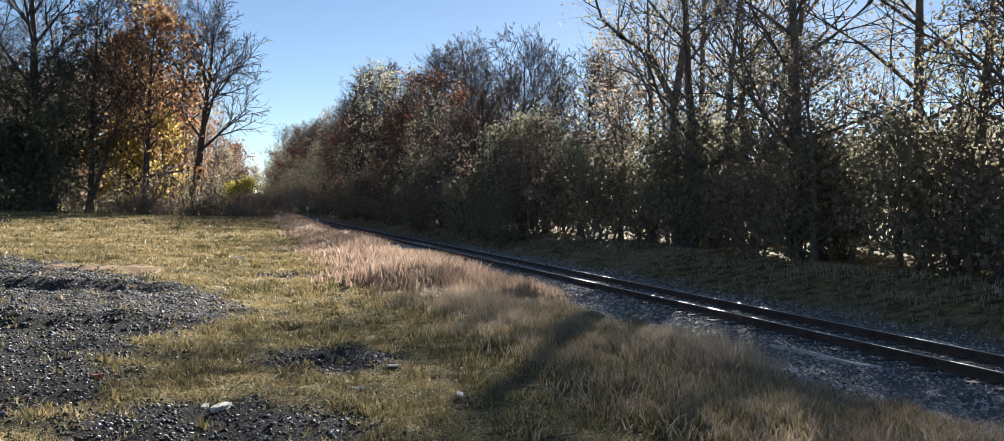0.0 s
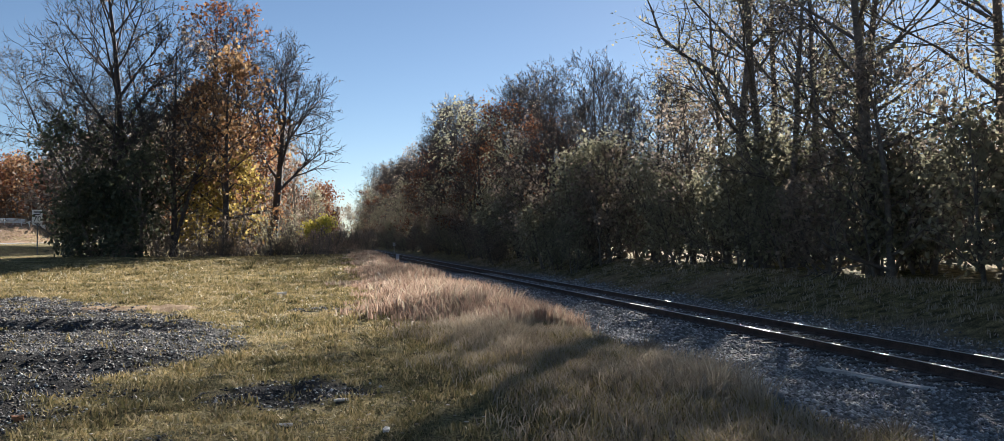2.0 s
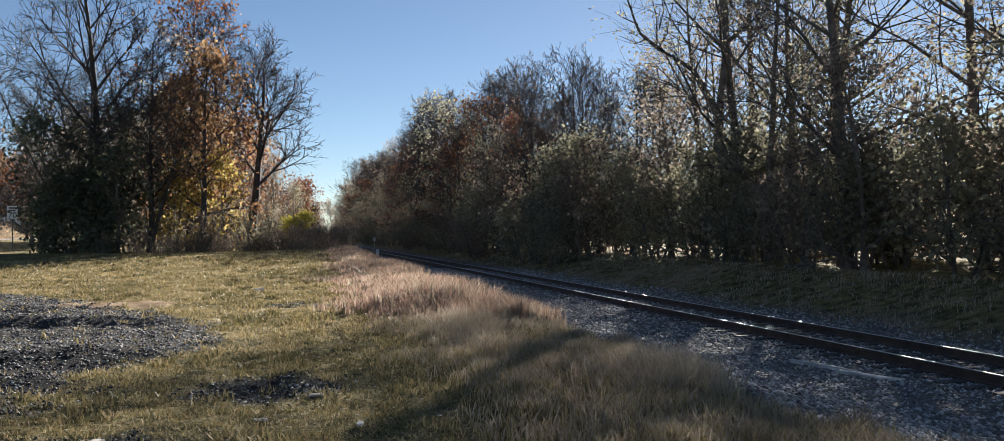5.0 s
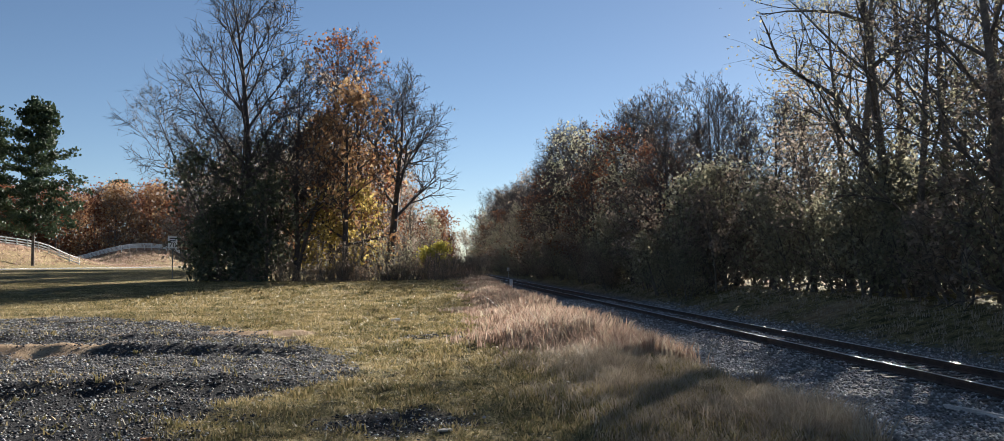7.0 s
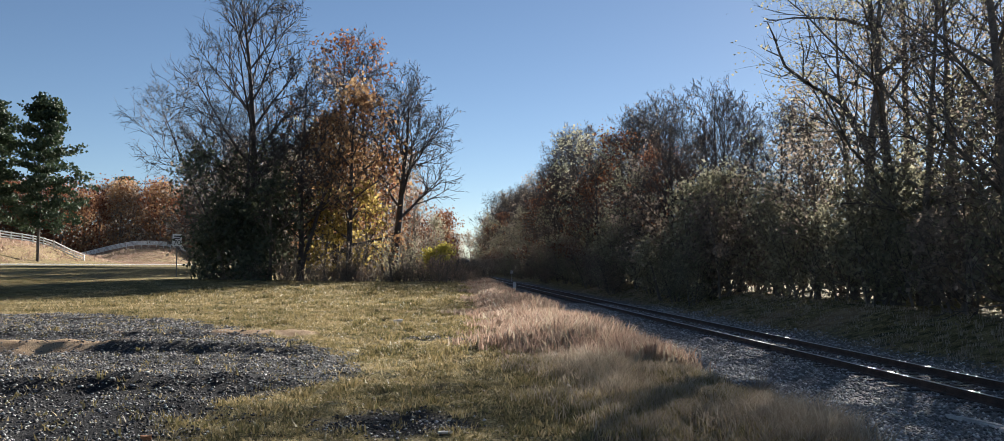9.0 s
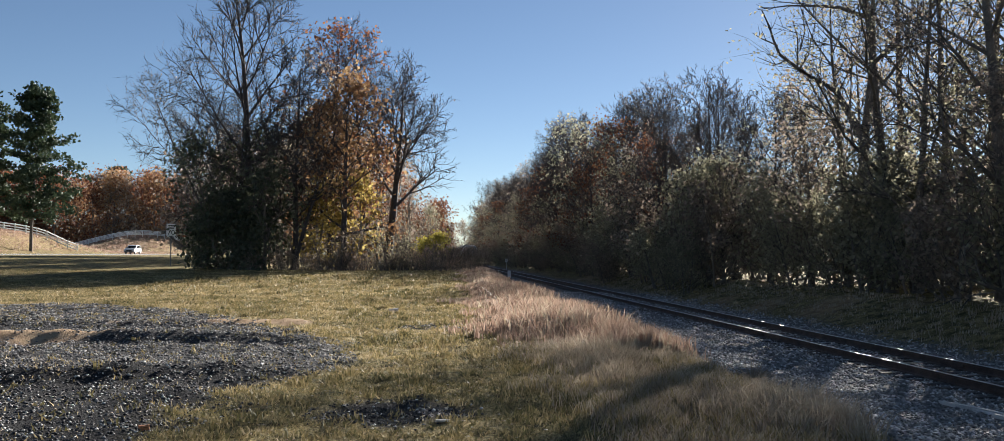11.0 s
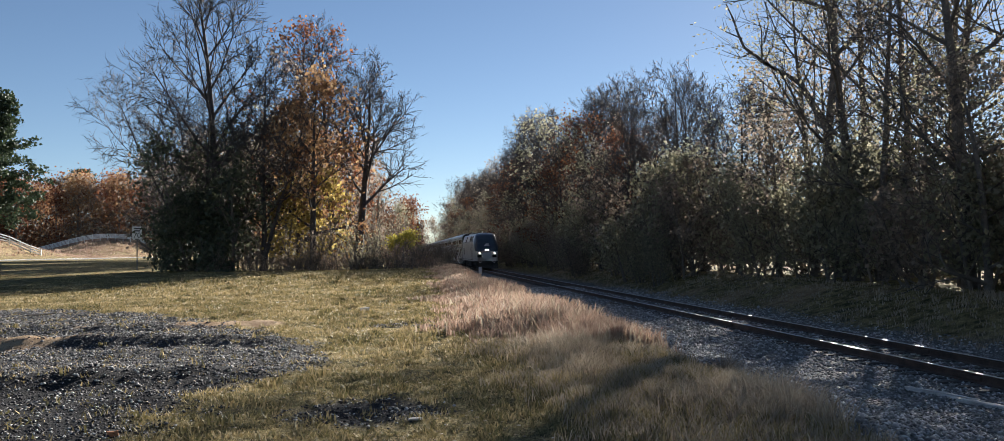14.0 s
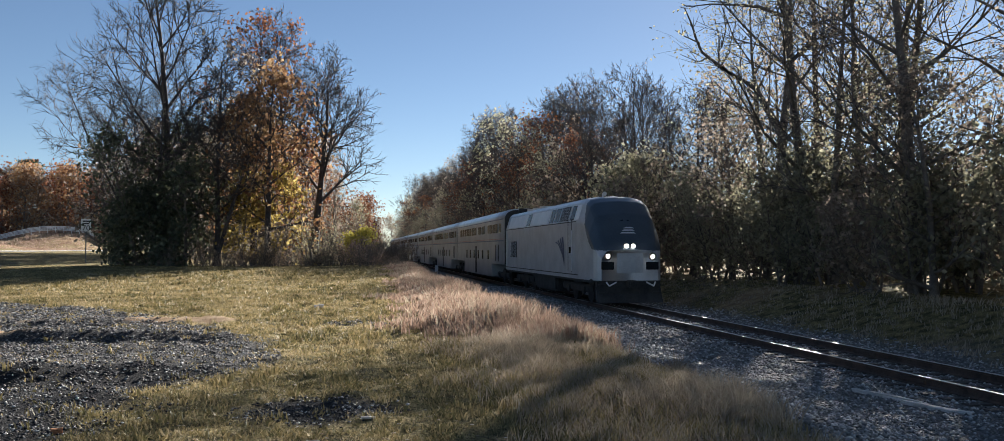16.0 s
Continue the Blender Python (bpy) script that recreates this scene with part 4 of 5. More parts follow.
def build_suv():
    root = tagged(new("suv"), "white sport utility vehicle driving along the highway", "car")
    white = surface("white_car_paint", [(0.3, (0.72, 0.72, 0.72)), (0.7, (0.8, 0.8, 0.8))], 1.0, 10.0, 0.25)
    trim = surface("black_plastic_trim", [(0.3, (0.015, 0.015, 0.015)), (0.7, (0.04, 0.04, 0.04))], 2.0, 20.0, 0.6)
    prof = [(0.0, 0.45), (0.02, 0.75), (0.12, 0.98), (1.1, 1.08), (1.35, 1.12), (2.1, 1.66), (2.6, 1.74), (4.0, 1.72), (4.5, 1.5), (4.72, 1.05), (4.75, 0.5), (4.6, 0.38), (0.15, 0.35)]
    bm = bmesh.new()
    rows = []
    for x, k in ((-0.93, 0.0), (-0.96, 1.0), (0.96, 1.0), (0.93, 0.0)):
        rows.append([bm.verts.new((x * (0.82 if z > 1.2 else 1.0), y, z)) for y, z in prof])
    n = len(prof)
    for a, b in ((0, 1), (1, 2), (2, 3)):
        for i in range(n):
            bm.faces.new((rows[a][i], rows[a][(i + 1) % n], rows[b][(i + 1) % n], rows[b][i]))
    bm.faces.new(rows[0])
    bm.faces.new(rows[3][::-1])
    bmesh.ops.recalc_face_normals(bm, faces=bm.faces)
    body = part("body", bm, white, root)
    part_py("windscreen", [(-0.76, 1.42, 1.19), (0.76, 1.42, 1.19), (0.7, 2.03, 1.63), (-0.7, 2.03, 1.63)], [(0, 1, 2, 3)], GLASS, body)
    for s in (-1, 1):
        for y0, y1 in ((1.75, 2.75), (2.85, 3.6), (3.7, 4.25)):
            part_py("side_window", [(s * 0.9, y0, 1.16), (s * 0.9, y1, 1.16), (s * 0.8, y1 - 0.02, 1.6), (s * 0.8, y0 + (0.4 if y0 < 2 else 0.02), 1.6)], [(0, 1, 2, 3)], GLASS, body)
        part("headlamp", box_bm(s * 0.72 - 0.18, s * 0.72 + 0.18, -0.02, 0.2, 0.78, 0.93, 0.02), PALE, body)
        part("mirror", box_bm(s * 1.02 - 0.1, s * 1.02 + 0.1, 1.6, 1.75, 1.1, 1.25, 0.03), trim, body)
        part("roof_rail", box_bm(s * 0.72 - 0.02, s * 0.72 + 0.02, 2.4, 4.1, 1.73, 1.79, 0.01), trim, body)
        for y in (0.9, 3.75):
            w = part("wheel", cyl_bm((s * 0.74, y, 0.36), (s * 0.97, y, 0.36), 0.36, n=18), trim, root)
            part("rim", cyl_bm((s * 0.96, y, 0.36), (s * 0.985, y, 0.36), 0.22, n=12), PALE, w)
    part("grille", box_bm(-0.5, 0.5, -0.025, 0.05, 0.55, 0.78, 0.01), trim, body)
    part("bumper", box_bm(-0.92, 0.92, -0.05, 0.2, 0.36, 0.5, 0.04), trim, body)
    KEYED.append((root, [(t, pose(-57.5, 137.6 + 28.0 * (12.5 - t), ROAD_Z + 0.01)) for t in (0.0, 4.0, 8.0, 12.0, 16.0)]))


build_suv()


# ---- trackside posts ----
def trackside_post(x, y, z1, w, label):
    z = float(ground_z(x, y))
    root = tagged(new("trackside_marker"), label, "marker post")
    part("post", box_bm(x - (0.03 if w > 0.4 else 0.1), x + (0.03 if w > 0.4 else 0.1), y - 0.04, y + 0.04, z - 0.3, z1 - 0.1, 0.01), PALE, root)
    part("plate", box_bm(x - w / 2, x + w / 2, y - 0.07, y - 0.045, z1 - w * (2.2 if w < 0.4 else 1.2), z1, 0.01), PALE, root)


trackside_post(8.1, 89.5, 0.0, 0.32, "short grey-white concrete marker beside the track")
trackside_post(13.9, 159.0, 0.85, 0.5, "small white plate on a thin post beside the track")

# ---- the wood beyond the railway ----
def build_wood():
    r = random.Random(5)
    thick = dict(BARE, twig=0.014, kids=(0, 6, 5, 3))
    bare = [tree("bare_tree", 100 + i, 15, 0.22, dict(thick, low=0.28 + 0.03 * i, top=0.14), LEAF_BROWN, "bare grey-brown deciduous tree in a trackside wood", wood=TWIG) for i in range(3)]
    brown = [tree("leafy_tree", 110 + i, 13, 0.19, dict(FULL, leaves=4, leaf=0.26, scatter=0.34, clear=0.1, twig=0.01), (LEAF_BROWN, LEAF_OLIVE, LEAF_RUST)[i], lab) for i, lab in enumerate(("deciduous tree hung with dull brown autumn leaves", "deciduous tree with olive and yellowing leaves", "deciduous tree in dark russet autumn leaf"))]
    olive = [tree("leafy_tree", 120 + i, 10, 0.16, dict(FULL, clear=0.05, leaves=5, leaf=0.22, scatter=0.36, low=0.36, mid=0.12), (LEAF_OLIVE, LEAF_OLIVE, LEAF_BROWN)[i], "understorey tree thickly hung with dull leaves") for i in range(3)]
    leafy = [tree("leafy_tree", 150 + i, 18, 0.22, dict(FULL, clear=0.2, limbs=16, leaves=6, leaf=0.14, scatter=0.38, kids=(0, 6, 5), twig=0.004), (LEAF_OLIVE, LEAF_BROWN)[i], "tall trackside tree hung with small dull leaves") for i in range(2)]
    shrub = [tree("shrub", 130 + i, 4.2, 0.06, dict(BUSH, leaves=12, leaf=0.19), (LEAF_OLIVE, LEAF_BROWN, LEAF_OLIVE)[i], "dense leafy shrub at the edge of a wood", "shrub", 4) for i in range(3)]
    wood, under = "trees of the trackside wood", "undergrowth of the trackside wood"
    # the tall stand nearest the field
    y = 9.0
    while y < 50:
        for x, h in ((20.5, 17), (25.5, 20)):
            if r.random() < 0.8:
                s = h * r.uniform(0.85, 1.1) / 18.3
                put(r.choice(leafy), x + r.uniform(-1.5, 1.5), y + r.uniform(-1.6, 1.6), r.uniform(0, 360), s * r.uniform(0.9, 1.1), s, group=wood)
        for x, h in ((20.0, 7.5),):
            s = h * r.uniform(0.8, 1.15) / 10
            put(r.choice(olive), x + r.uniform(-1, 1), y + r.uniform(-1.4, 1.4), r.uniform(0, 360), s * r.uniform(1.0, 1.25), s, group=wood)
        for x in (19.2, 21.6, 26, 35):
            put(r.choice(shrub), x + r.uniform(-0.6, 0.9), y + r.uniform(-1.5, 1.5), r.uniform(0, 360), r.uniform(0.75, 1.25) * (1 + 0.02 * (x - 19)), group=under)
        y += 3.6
    # the long edge of the wood down the line
    HY = [37.5, 48, 56, 64, 72, 82, 97, 114, 141, 220, 300]
    HH = [11.5, 12, 13, 15, 15.5, 15, 18, 19, 18, 20, 24]
    y = 53.0
    while y < 340:
        for row in range(3):
            x = (17.2, 20.5, 26)[row] + r.uniform(-1.2, 1.4)
            yy = y + r.uniform(-1.5, 1.5)
            top = float(np.interp(yy * 17 / x, HY, HH)) * (0.3 + 0.7 * x / 17)
            kind = r.choice((bare, brown, brown, olive) if row == 0 else (bare, bare, brown))
            ob = r.choice(kind if kind is not brown else (brown[0], brown[0], brown[1], brown[1], brown[2]))
            base = 15.5 if kind is bare else 13.5 if kind is brown else 10.3
            h = top * r.uniform(0.72, 1.02) * (0.72 if row == 0 else 0.95)
            if kind is olive:
                h = min(h, 9.5)
            s = h / base
            put(ob, x, yy, r.uniform(0, 360), s * r.uniform(0.95, 1.15), s, group=wood)
        for k in range(3):
            s = r.uniform(0.7, 1.3) * (0.9, 1.2, 1.5, 1.7, 1.8)[k]
            put(r.choice(shrub), (15.9, 17.8, 20.5, 25, 32)[k] + r.uniform(-0.7, 0.9), y + r.uniform(-2, 2), r.uniform(0, 360), s, group=under)
        y += 3.2 + y * 0.022
    fork_tree()


def fork_tree():
    """A leaning trunk with a bare dead fork that stands out against the sky; sideways and upward offsets."""
    g = Grower(141)
    ax = Vector((0.92, -0.39, 0))

    def at(u, z):
        return ax * (u - 3.2) + Vector((g.r.uniform(-0.15, 0.15), g.r.uniform(-0.15, 0.15), z))

    def branch(pts, r0, r1, twigs=0):
        p = [at(*q) for q in pts]
        n = len(p) - 1
        g.tube(p, [r0 + (r1 - r0) * k / n for k in range(n + 1)], 6)
        for k in range(twigs):
            i = g.r.randrange(n)
            q = p[i].lerp(p[i + 1], g.r.random())
            d = (p[i + 1] - p[i]).normalized() + Vector((g.r.uniform(-1, 1), g.r.uniform(-1, 1), g.r.uniform(-0.3, 0.8)))
            g.tube(g.path(q, d.normalized(), g.r.uniform(0.5, 1.2), 3, 0.25, 0.05), [0.022, 0.018, 0.012, 0.006], 3, True)

    branch([(3.2, -0.3), (3.1, 3.0), (2.7, 7.0), (1.7, 9.3), (0.0, 10.4)], 0.3, 0.1)
    branch([(0.0, 10.4), (-0.83, 11.2), (-1.3, 11.9), (-1.45, 12.6), (-1.6, 13.4)], 0.085, 0.03, 5)
    branch([(-0.5, 10.9), (-1.2, 10.7), (-2.1, 11.1)], 0.04, 0.012, 3)
    branch([(-1.1, 11.6), (-1.7, 12.0), (-2.3, 12.3)], 0.04, 0.012, 2)
    branch([(0.0, 10.4), (0.05, 11.3), (0.0, 12.0), (-0.25, 12.8)], 0.05, 0.015, 2)
    branch([(0.05, 11.3), (0.3, 12.2), (0.25, 13.3)], 0.04, 0.015, 2)
    branch([(0.0, 10.4), (0.45, 11.1), (0.55, 12.1)], 0.045, 0.015, 1)
    branch([(2.7, 7.0), (3.4, 10.5), (3.3, 13.0), (3.8, 17.0)], 0.2, 0.05, 12)
    branch([(3.3, 12.6), (1.9, 13.2), (0.8, 13.4), (-0.4, 13.5), (-1.9, 13.4)], 0.1, 0.015, 14)
    root = tagged(new("dead_limb_tree"), "leaning tree with a bare dead fork above the wood", "tree")
    part_py("trunk", g.wv, g.wf, BARK, root, smooth=True)
    tagged(part_py("fine_branching", g.tv, g.tf, TWIG, root), kind="stuff")
    put(root, 17.6 + 2.94, 41.4 - 1.25)


build_wood()

# ---- grass, stones and litter ----
def blades(name, x, y, z, height, material, label, per=4, lean=0.5, width=0.012, spread=0.06, bend=True, seed=1):
    """Tufts of tapering blades, many at once."""
    r = np.random.RandomState(seed)
    n = len(x) * per
    bx, by = np.repeat(x, per) + r.normal(0, spread, n), np.repeat(y, per) + r.normal(0, spread, n)
    bz, h = np.repeat(z, per), np.repeat(height, per) * r.uniform(0.55, 1.2, n)
    a, b = r.uniform(0, 6.283, n), r.uniform(0, 6.283, n)
    l = h * r.uniform(0.1, lean, n)
    w = np.repeat(np.broadcast_to(width, (len(x),)), per) * r.uniform(0.7, 1.4, n)
    ux, uy = np.cos(b) * w, np.sin(b) * w
    dx, dy = np.cos(a) * l, np.sin(a) * l
    if bend:
        v = np.stack([np.stack([bx - ux, by - uy, bz - 0.02], -1), np.stack([bx + ux, by + uy, bz - 0.02], -1), np.stack([bx + dx * 0.4 + ux * 0.7, by + dy * 0.4 + uy * 0.7, bz + h * 0.65], -1), np.stack([bx + dx * 0.4 - ux * 0.7, by + dy * 0.4 - uy * 0.7, bz + h * 0.65], -1), np.stack([bx + dx, by + dy, bz + h], -1)], 1)
        k = np.arange(n)[:, None] * 5
        loops = np.concatenate([k + np.array([[0, 1, 2, 3]]), k + np.array([[3, 2, 4]])], 1).ravel()
        starts = (np.arange(n)[:, None] * 7 + np.array([[0, 4]])).ravel()
        totals = np.tile([4, 3], n)
    else:
        v = np.stack([np.stack([bx - ux, by - uy, bz - 0.02], -1), np.stack([bx + ux, by + uy, bz - 0.02], -1), np.stack([bx + dx, by + dy, bz + h], -1)], 1)
        loops = np.arange(n * 3)
        starts = np.arange(n) * 3
        totals = np.full(n, 3)
    return raw_mesh(name, v.reshape(-1, 3), loops, starts, totals, material, label)


def raw_mesh(name, v, loops, starts, totals, material, label, category="grass"):
    me = bpy.data.meshes.new(name)
    me.vertices.add(len(v))
    me.vertices.foreach_set("co", v.astype(np.float32).ravel())
    me.loops.add(len(loops))
    me.loops.foreach_set("vertex_index", loops.astype(np.int32))
    me.polygons.add(len(starts))
    me.polygons.foreach_set("loop_start", starts.astype(np.int32))
    me.update(calc_edges=True)
    me.validate()
    me.materials.append(material)
    return tagged(new(name, me), label, category, kind="stuff")


def scatter(n, x0, x1, y0, y1, seed, keep, power=1.0):
    """Places in a box, denser towards small y, kept by keep(x, y) in 0..1."""
    r = np.random.RandomState(seed)
    y = y0 + (y1 - y0) * r.rand(n) ** power
    x = r.uniform(x0, x1, n)
    k = r.rand(n) < keep(x, y)
    return x[k], y[k]


def turf_keep(x, y):
    g, s, p = soil_of(x, y)
    view = (x > -0.62 * y - 3) & (x < edge_x(y) + 0.3)
    return (1 - np.clip(g * 0.93 + p, 0, 1)) * (1 - s) * view * (0.45 + 0.55 * step(-0.35, 0.1, wav(x, y, 5.0, 31)))


def build_grass():
    x, y = scatter(230000, -22, 5, 3.2, 34, 41, turf_keep, 1.7)
    h = 0.022 * (1 + 1.6 * step(-0.05, 0.35, wav(x, y, 5.5, 33))) + 0.012 * step(12, 30, y)
    blades("mown_grass", x, y, ground_z(x, y), h, GRASS, "short mown grass, green and straw coloured", 4, 1.9, 0.006 + 0.0007 * y, 0.05, False, 1)
    x, y = scatter(90000, -45, 6, 30, 64, 42, turf_keep, 1.2)
    blades("far_mown_grass", x, y, ground_z(x, y), 0.035 + 0.03 * step(0.1, 0.4, wav(x, y, 1.6, 34)), GRASS, "short mown grass, straw coloured in the sun", 3, 1.6, 0.034, 0.1, False, 2)
    # coarse tufts
    x, y = scatter(42000, -14, 4, 4, 55, 43, lambda x, y: turf_keep(x, y) * (0.25 + 0.75 * step(-0.1, 0.3, wav(x, y, 1.2, 36))) * step(0.12, 0.34, wav(x, y, 6.0, 35)), 1.3)
    blades("coarse_grass_tufts", x, y, ground_z(x, y), 0.07 + 0.0015 * y, GRASS, "coarse longer tufts standing in the mown field", 7, 1.0, 0.006 + 0.0004 * y, 0.05, True, 3)
    # red-brown tall grass on the bank, lit by the sun

    def bank(x, y):
        lo = np.interp(y, [14, 16, 18, 25, 40, 60, 80], [2.6, 1.8, 1.2, 1.5, 2.0, 2.4, 3.2])
        return step(-0.8, 0.9, x - lo + 1.3 * wav(x, y, 1.2, 51)) * step(0.5, -0.3, x - edge_x(y) - 0.3 * wav(x, y, 2.0, 52)) * (0.6 + 0.4 * wav(x, y, 0.8, 53))

    def tall(x, y):
        lo = np.interp(y, [14, 16, 18, 25, 40, 60, 80], [2.6, 1.8, 1.2, 1.5, 2.0, 2.4, 3.2])
        return (0.44 + 0.2 * wav(x, y, 0.9, 54)) * (1 - 0.45 * step(30, 60, y)) * (0.35 + 0.65 * step(-0.4, 1.4, x - lo))

    x, y = scatter(5000, 0, 8.5, 14.5, 80, 48, bank, 1.5)
    blades("straw_tall_grass", x, y, ground_z(x, y), tall(x, y) * 1.05, DRY_GRASS, "tall pale straw stalks among the red grass", 5, 0.9, 0.006 + 0.0006 * y, 0.12, True, 8)
    x, y = scatter(24000, 0, 8.5, 14.5, 80, 44, bank, 1.5)
    blades("red_tall_grass", x, y, ground_z(x, y), tall(x, y), RED_GRASS, "tall reddish dry broomsedge on the railway bank", 7, 0.6, 0.005 + 0.0004 * y, 0.05, True, 4)

    def near(x, y):
        lo = np.interp(y, [3, 6, 9, 12, 15, 18], [1.8, 1.5, 1.3, 1.5, 1.4, 2.2])
        return step(-0.2, 0.7, x - lo + 0.6 * wav(x, y, 1.2, 55)) * step(0.3, -0.2, x - edge_x(y) - 0.35 * wav(x, y, 2.0, 56)) * (0.65 + 0.35 * wav(x, y, 1.6, 57))

    x, y = scatter(9500, 0.5, 5.2, 3.4, 17, 45, near, 1.2)
    h = 0.14 + 0.2 * step(-0.2, 0.5, wav(x, y, 1.1, 58)) * step(1.6, 2.6, x)
    blades("dry_verge_grass", x, y, ground_z(x, y), h, DRY_GRASS, "tangled grey-straw dry grass on the bank", 7, 1.5, 0.006, 0.06, True, 5)
    x, y = scatter(8000, 0.5, 5.0, 3.4, 17, 46, near, 1.2)
    blades("green_verge_grass", x, y, ground_z(x, y), np.full(len(x), 0.13), GRASS, "green grass low in the dry verge", 7, 1.0, 0.006, 0.06, True, 6)
    x, y = scatter(26000, -118, -62, 128, 275, 49, lambda x, y: 0.5 + 0.5 * wav(x, y, 0.6, 61))
    blades("mound_grass", x, y, ground_z(x, y), np.full(len(x), 0.3), RED_GRASS, "rough brown grass on the mounds by the road", 4, 1.2, 0.09, 0.4, False, 9)
    # weeds across the line, on the wood's edge
    x, y = scatter(4500, 14.2, 18.5, 10, 90, 47, lambda x, y: 0.5 + 0.5 * wav(x, y, 0.9, 59), 1.2)
    blades("woodland_edge_weeds", x, y, ground_z(x, y), 0.13 + 0.1 * wav(x, y, 0.7, 60), DRY_GRASS, "dry weeds along the wood's edge", 6, 1.0, 0.012, 0.1, True, 7)


def stones(name, x, y, z, size, material, label, seed, squash=0.65):
    """Rough little stones, eight faces each."""
    r = np.random.RandomState(seed)
    n = len(x)
    base = np.array([(1, 0, 0), (0, 1, 0), (-1, 0, 0), (0, -1, 0), (0, 0, 1), (0, 0, -1)], float)
    v = base[None] * r.uniform(0.6, 1.25, (n, 6, 3)) + r.uniform(-0.28, 0.28, (n, 6, 3))
    a = r.uniform(0, 6.283, n)
    c, s = np.cos(a)[:, None], np.sin(a)[:, None]
    v = np.stack([v[..., 0] * c - v[..., 1] * s, v[..., 0] * s + v[..., 1] * c, v[..., 2] * squash], -1) * (size * r.uniform(0.6, 1.3, n))[:, None, None]
    v = v + np.stack([x, y, z], -1)[:, None]
    t = np.array([(0, 1, 4), (1, 2, 4), (2, 3, 4), (3, 0, 4), (1, 0, 5), (2, 1, 5), (3, 2, 5), (0, 3, 5)])
    loops = (np.arange(n)[:, None, None] * 6 + t[None]).ravel()
    return raw_mesh(name, v.reshape(-1, 3), loops, np.arange(n * 8) * 3, None, material, label, "gravel")


def build_stones():
    x, y = scatter(64000, 3.6, 15, 5, 60, 61, lambda x, y: soil_of(x, y)[1] * (x < 0.95 * y + 3.5), 1.7)
    flat = np.abs(x - TRACK_X) < 1.9
    z = np.where(flat, RAIL_Z - 0.19, ground_z(x, y) + 0.01)
    stones("track_ballast", x, y, z, 0.026 + 0.0007 * y, BALLAST, "grey crushed stone ballast beside the track", 62)
    x, y = scatter(120000, -18, 2, 3.2, 29, 63, lambda x, y: soil_of(x, y)[0] * (x > -0.62 * y - 3) * (1 - 0.8 * soil_of(x, y)[2]), 1.5)
    dk = np.random.RandomState(7).rand(len(x)) < dark_part(x, y)
    for name, k, m, lab in (("dark_gravel", dk, CHIPS, "loose black gravel on the ground"), ("grey_gravel", ~dk, PALE_CHIPS, "loose grey gravel on the ground")):
        stones(name, x[k], y[k], ground_z(x[k], y[k]) + 0.004, 0.012 + 0.0009 * y[k], m, lab, 64)
    # fallen leaves
    x, y = scatter(6000, -14, 5, 3.5, 34, 65, lambda x, y: (x > -0.62 * y - 3) * 0.8 + 0 * x, 1.4)
    stones("fallen_leaves", x, y, ground_z(x, y) + 0.03, 0.014 + 0.0006 * y, LITTER, "pale dry fallen leaves on the grass", 66, 0.25)


LITTER = leafy("fallen_leaf", [(0.0, (0.2, 0.13, 0.08)), (0.6, (0.45, 0.36, 0.26)), (1.0, (0.75, 0.7, 0.62))], 0.2)
build_grass()
build_stones()
WOOD_SCRAP = surface("bleached_wood", [(0.3, (0.45, 0.41, 0.36)), (0.7, (0.68, 0.64, 0.58))], 6.0, 60.0, 0.85)


def scrap(name, x, y, l, w, h, turn, material, label, category):
    """A broken, uneven piece lying on the ground."""
    r = random.Random(int(x * 100) + int(y * 37))
    bm = box_bm(-l / 2, l / 2, -w / 2, w / 2, 0, h)
    bmesh.ops.subdivide_edges(bm, edges=bm.edges[:], cuts=2, use_grid_fill=True)
    for v in bm.verts:
        v.co += Vector((r.uniform(-1, 1) * l * 0.06, r.uniform(-1, 1) * w * 0.12, r.uniform(-1, 1) * h * 0.2))
        v.co.y *= 1 - 0.4 * abs(v.co.x / l * 2) ** 2
    ob = part(name, bm, material)
    ob.matrix_basis = pose(x, y, float(ground_z(x, y)) + 0.005, 0, r.uniform(-4, 4), turn)
    return tagged(ob, label, category)


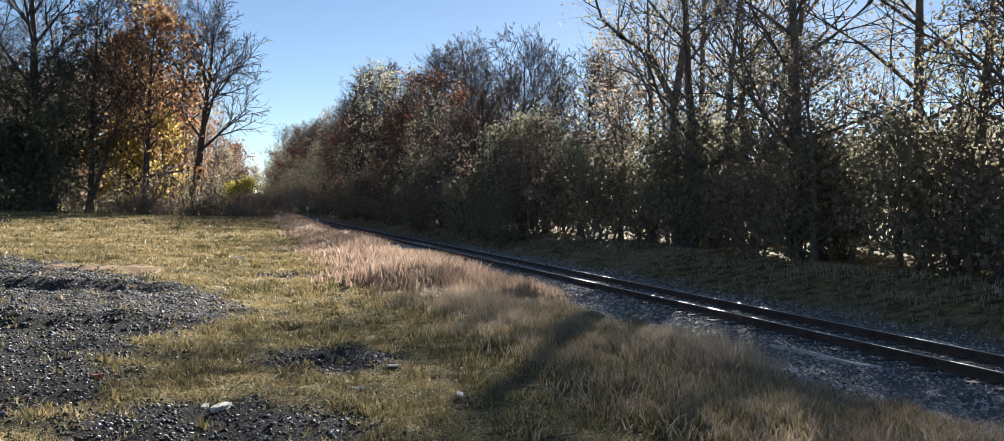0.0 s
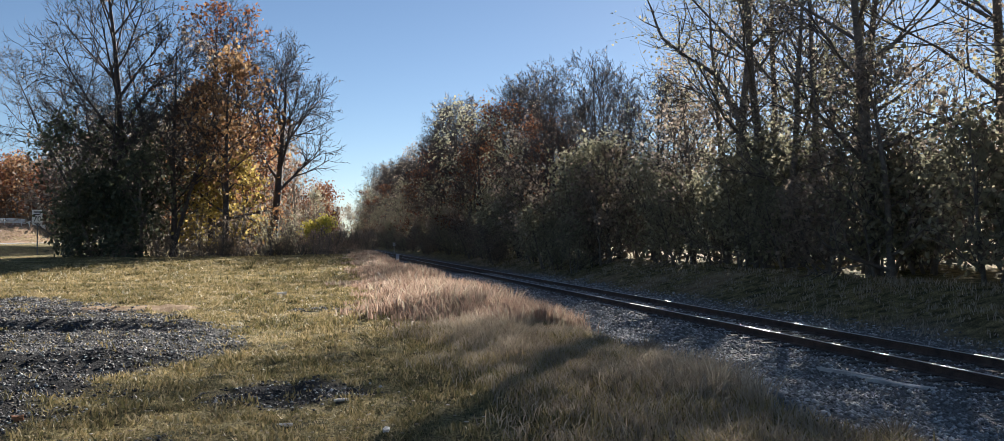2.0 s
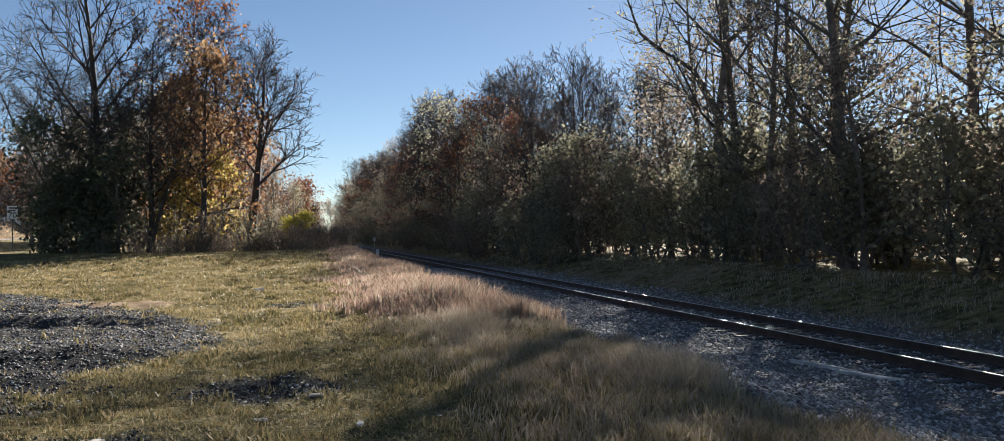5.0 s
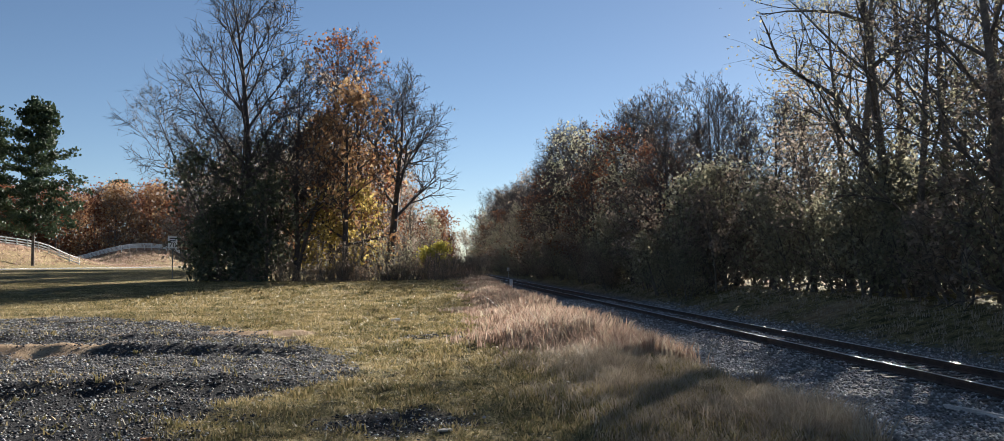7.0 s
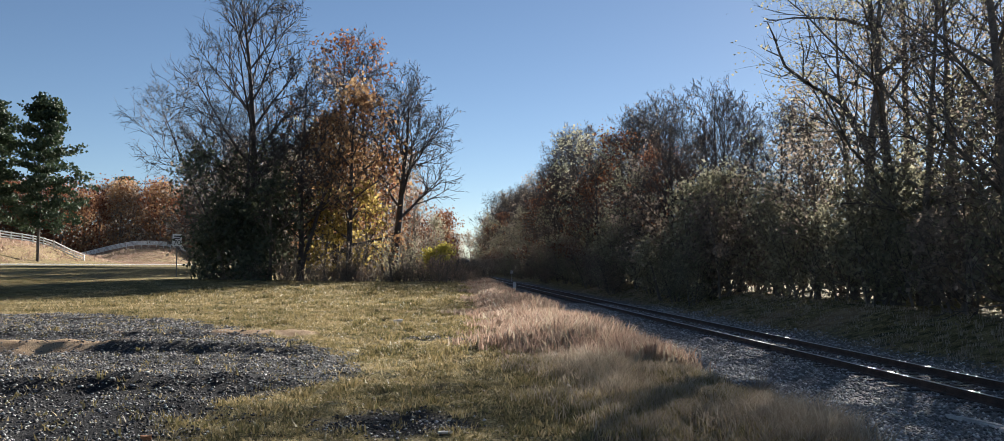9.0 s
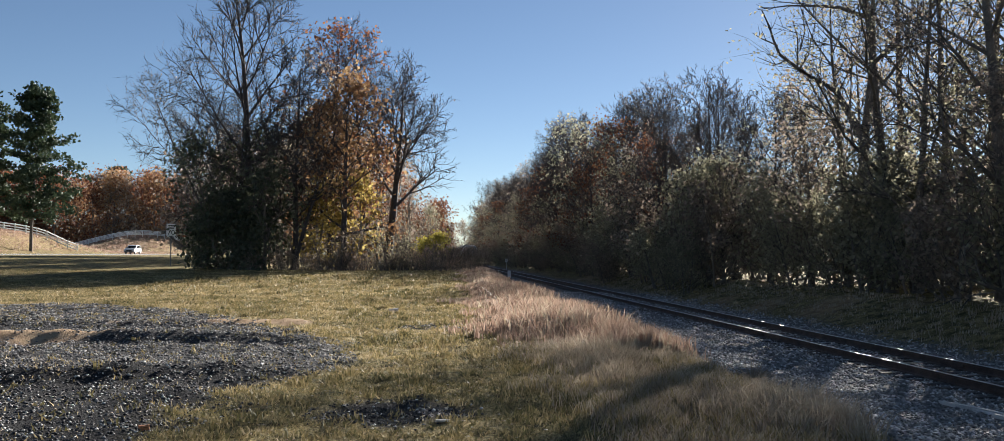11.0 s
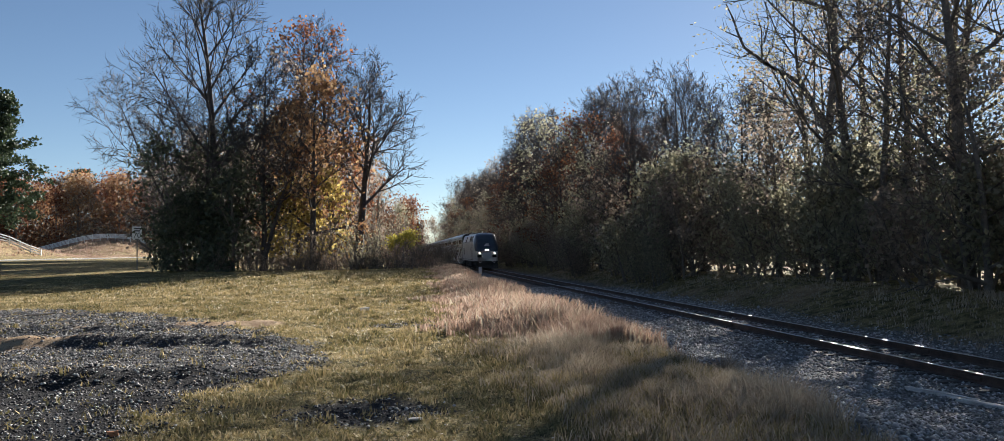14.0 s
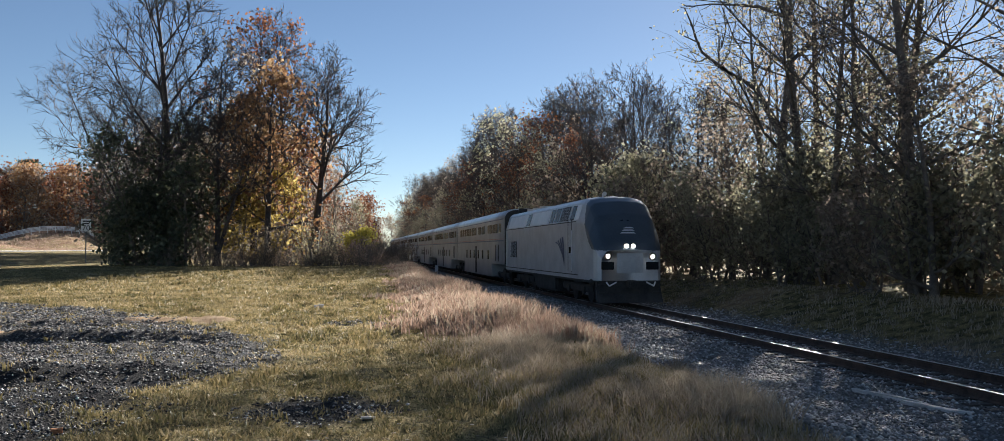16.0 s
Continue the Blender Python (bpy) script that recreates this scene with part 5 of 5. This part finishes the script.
STONE = surface("pale_rock", [(0.3, (0.4, 0.37, 0.34)), (0.7, (0.6, 0.57, 0.53))], 5.0, 50.0, 0.85)
BRICK = surface("orange_brick", [(0.3, (0.32, 0.12, 0.05)), (0.7, (0.45, 0.2, 0.09))], 6.0, 50.0, 0.85)
scrap("wood_scrap", -1.48, 7.0, 0.24, 0.08, 0.035, 60, WOOD_SCRAP, "bleached broken piece of wood on the gravel", "wood scrap")
scrap("wood_scrap", -1.6, 7.2, 0.13, 0.05, 0.025, 75, WOOD_SCRAP, "small bleached wood chip on the gravel", "wood scrap")
for bx, by, bl in ((8.9, 14.0, 1.3), (9.0, 12.9, 1.1)):
    scrap("loose_board", bx, by, bl, 0.14, 0.05, -66, WOOD_SCRAP, "bleached old board lying on the ballast", "board")
scrap("rock", -0.9, 24.6, 0.24, 0.17, 0.08, 20, STONE, "pale rock lying in the mown grass", "rock")
scrap("brick_fragment", -2.5, 8.3, 0.09, 0.06, 0.04, 20, BRICK, "orange brick fragment in the grass", "brick")
scrap("bark_scrap", -0.35, 7.8, 0.16, 0.05, 0.02, -20, WOOD_SCRAP, "pale strip of bark on the grass", "bark")
scrap("bark_scrap", 0.15, 8.6, 0.14, 0.05, 0.02, 25, WOOD_SCRAP, "pale strip of bark on the grass", "bark")
scrap("bark_scrap", 0.45, 7.2, 0.12, 0.05, 0.02, 80, WOOD_SCRAP, "pale strip of bark on the grass", "bark")
scrap("branch", -9.5, 26.0, 1.1, 0.08, 0.06, 5, BARK, "dark fallen stick on the grass", "stick")


def dry_weed():
    g = Grower(77)
    for k in range(260):
        d = Vector((g.r.gauss(0, 1), g.r.gauss(0, 1), abs(g.r.gauss(0.4, 0.8)))).normalized()
        g.tube(g.path(Vector((0, 0, 0)), d, g.r.uniform(0.22, 0.38), 2, 0.2, 0.0), [0.004, 0.003, 0.001], 3, True)
    root = tagged(new("dry_weed"), "round grey dry weed beside the ballast", "weed")
    tagged(part_py("tangle", g.tv, g.tf, DRY_GRASS, root), kind="stuff")
    put(root, 4.4, 6.5)
    put(root, 4.5, 12.2, 130, 1.25)


dry_weed()
for ob in [o for o in scene.objects if o.parent is None and o.type == "EMPTY" and o.matrix_basis.translation.length < 0.001 and o not in [k[0] for k in KEYED] and o.name.startswith(("bare_tree", "leafy_tree", "shrub", "scrub", "autumn"))]:
    for c in ob.children_recursive:
        bpy.data.objects.remove(c)
    bpy.data.objects.remove(ob)


def motions():
    for ob, rows in KEYED:
        walk(ob, rows)


motions()
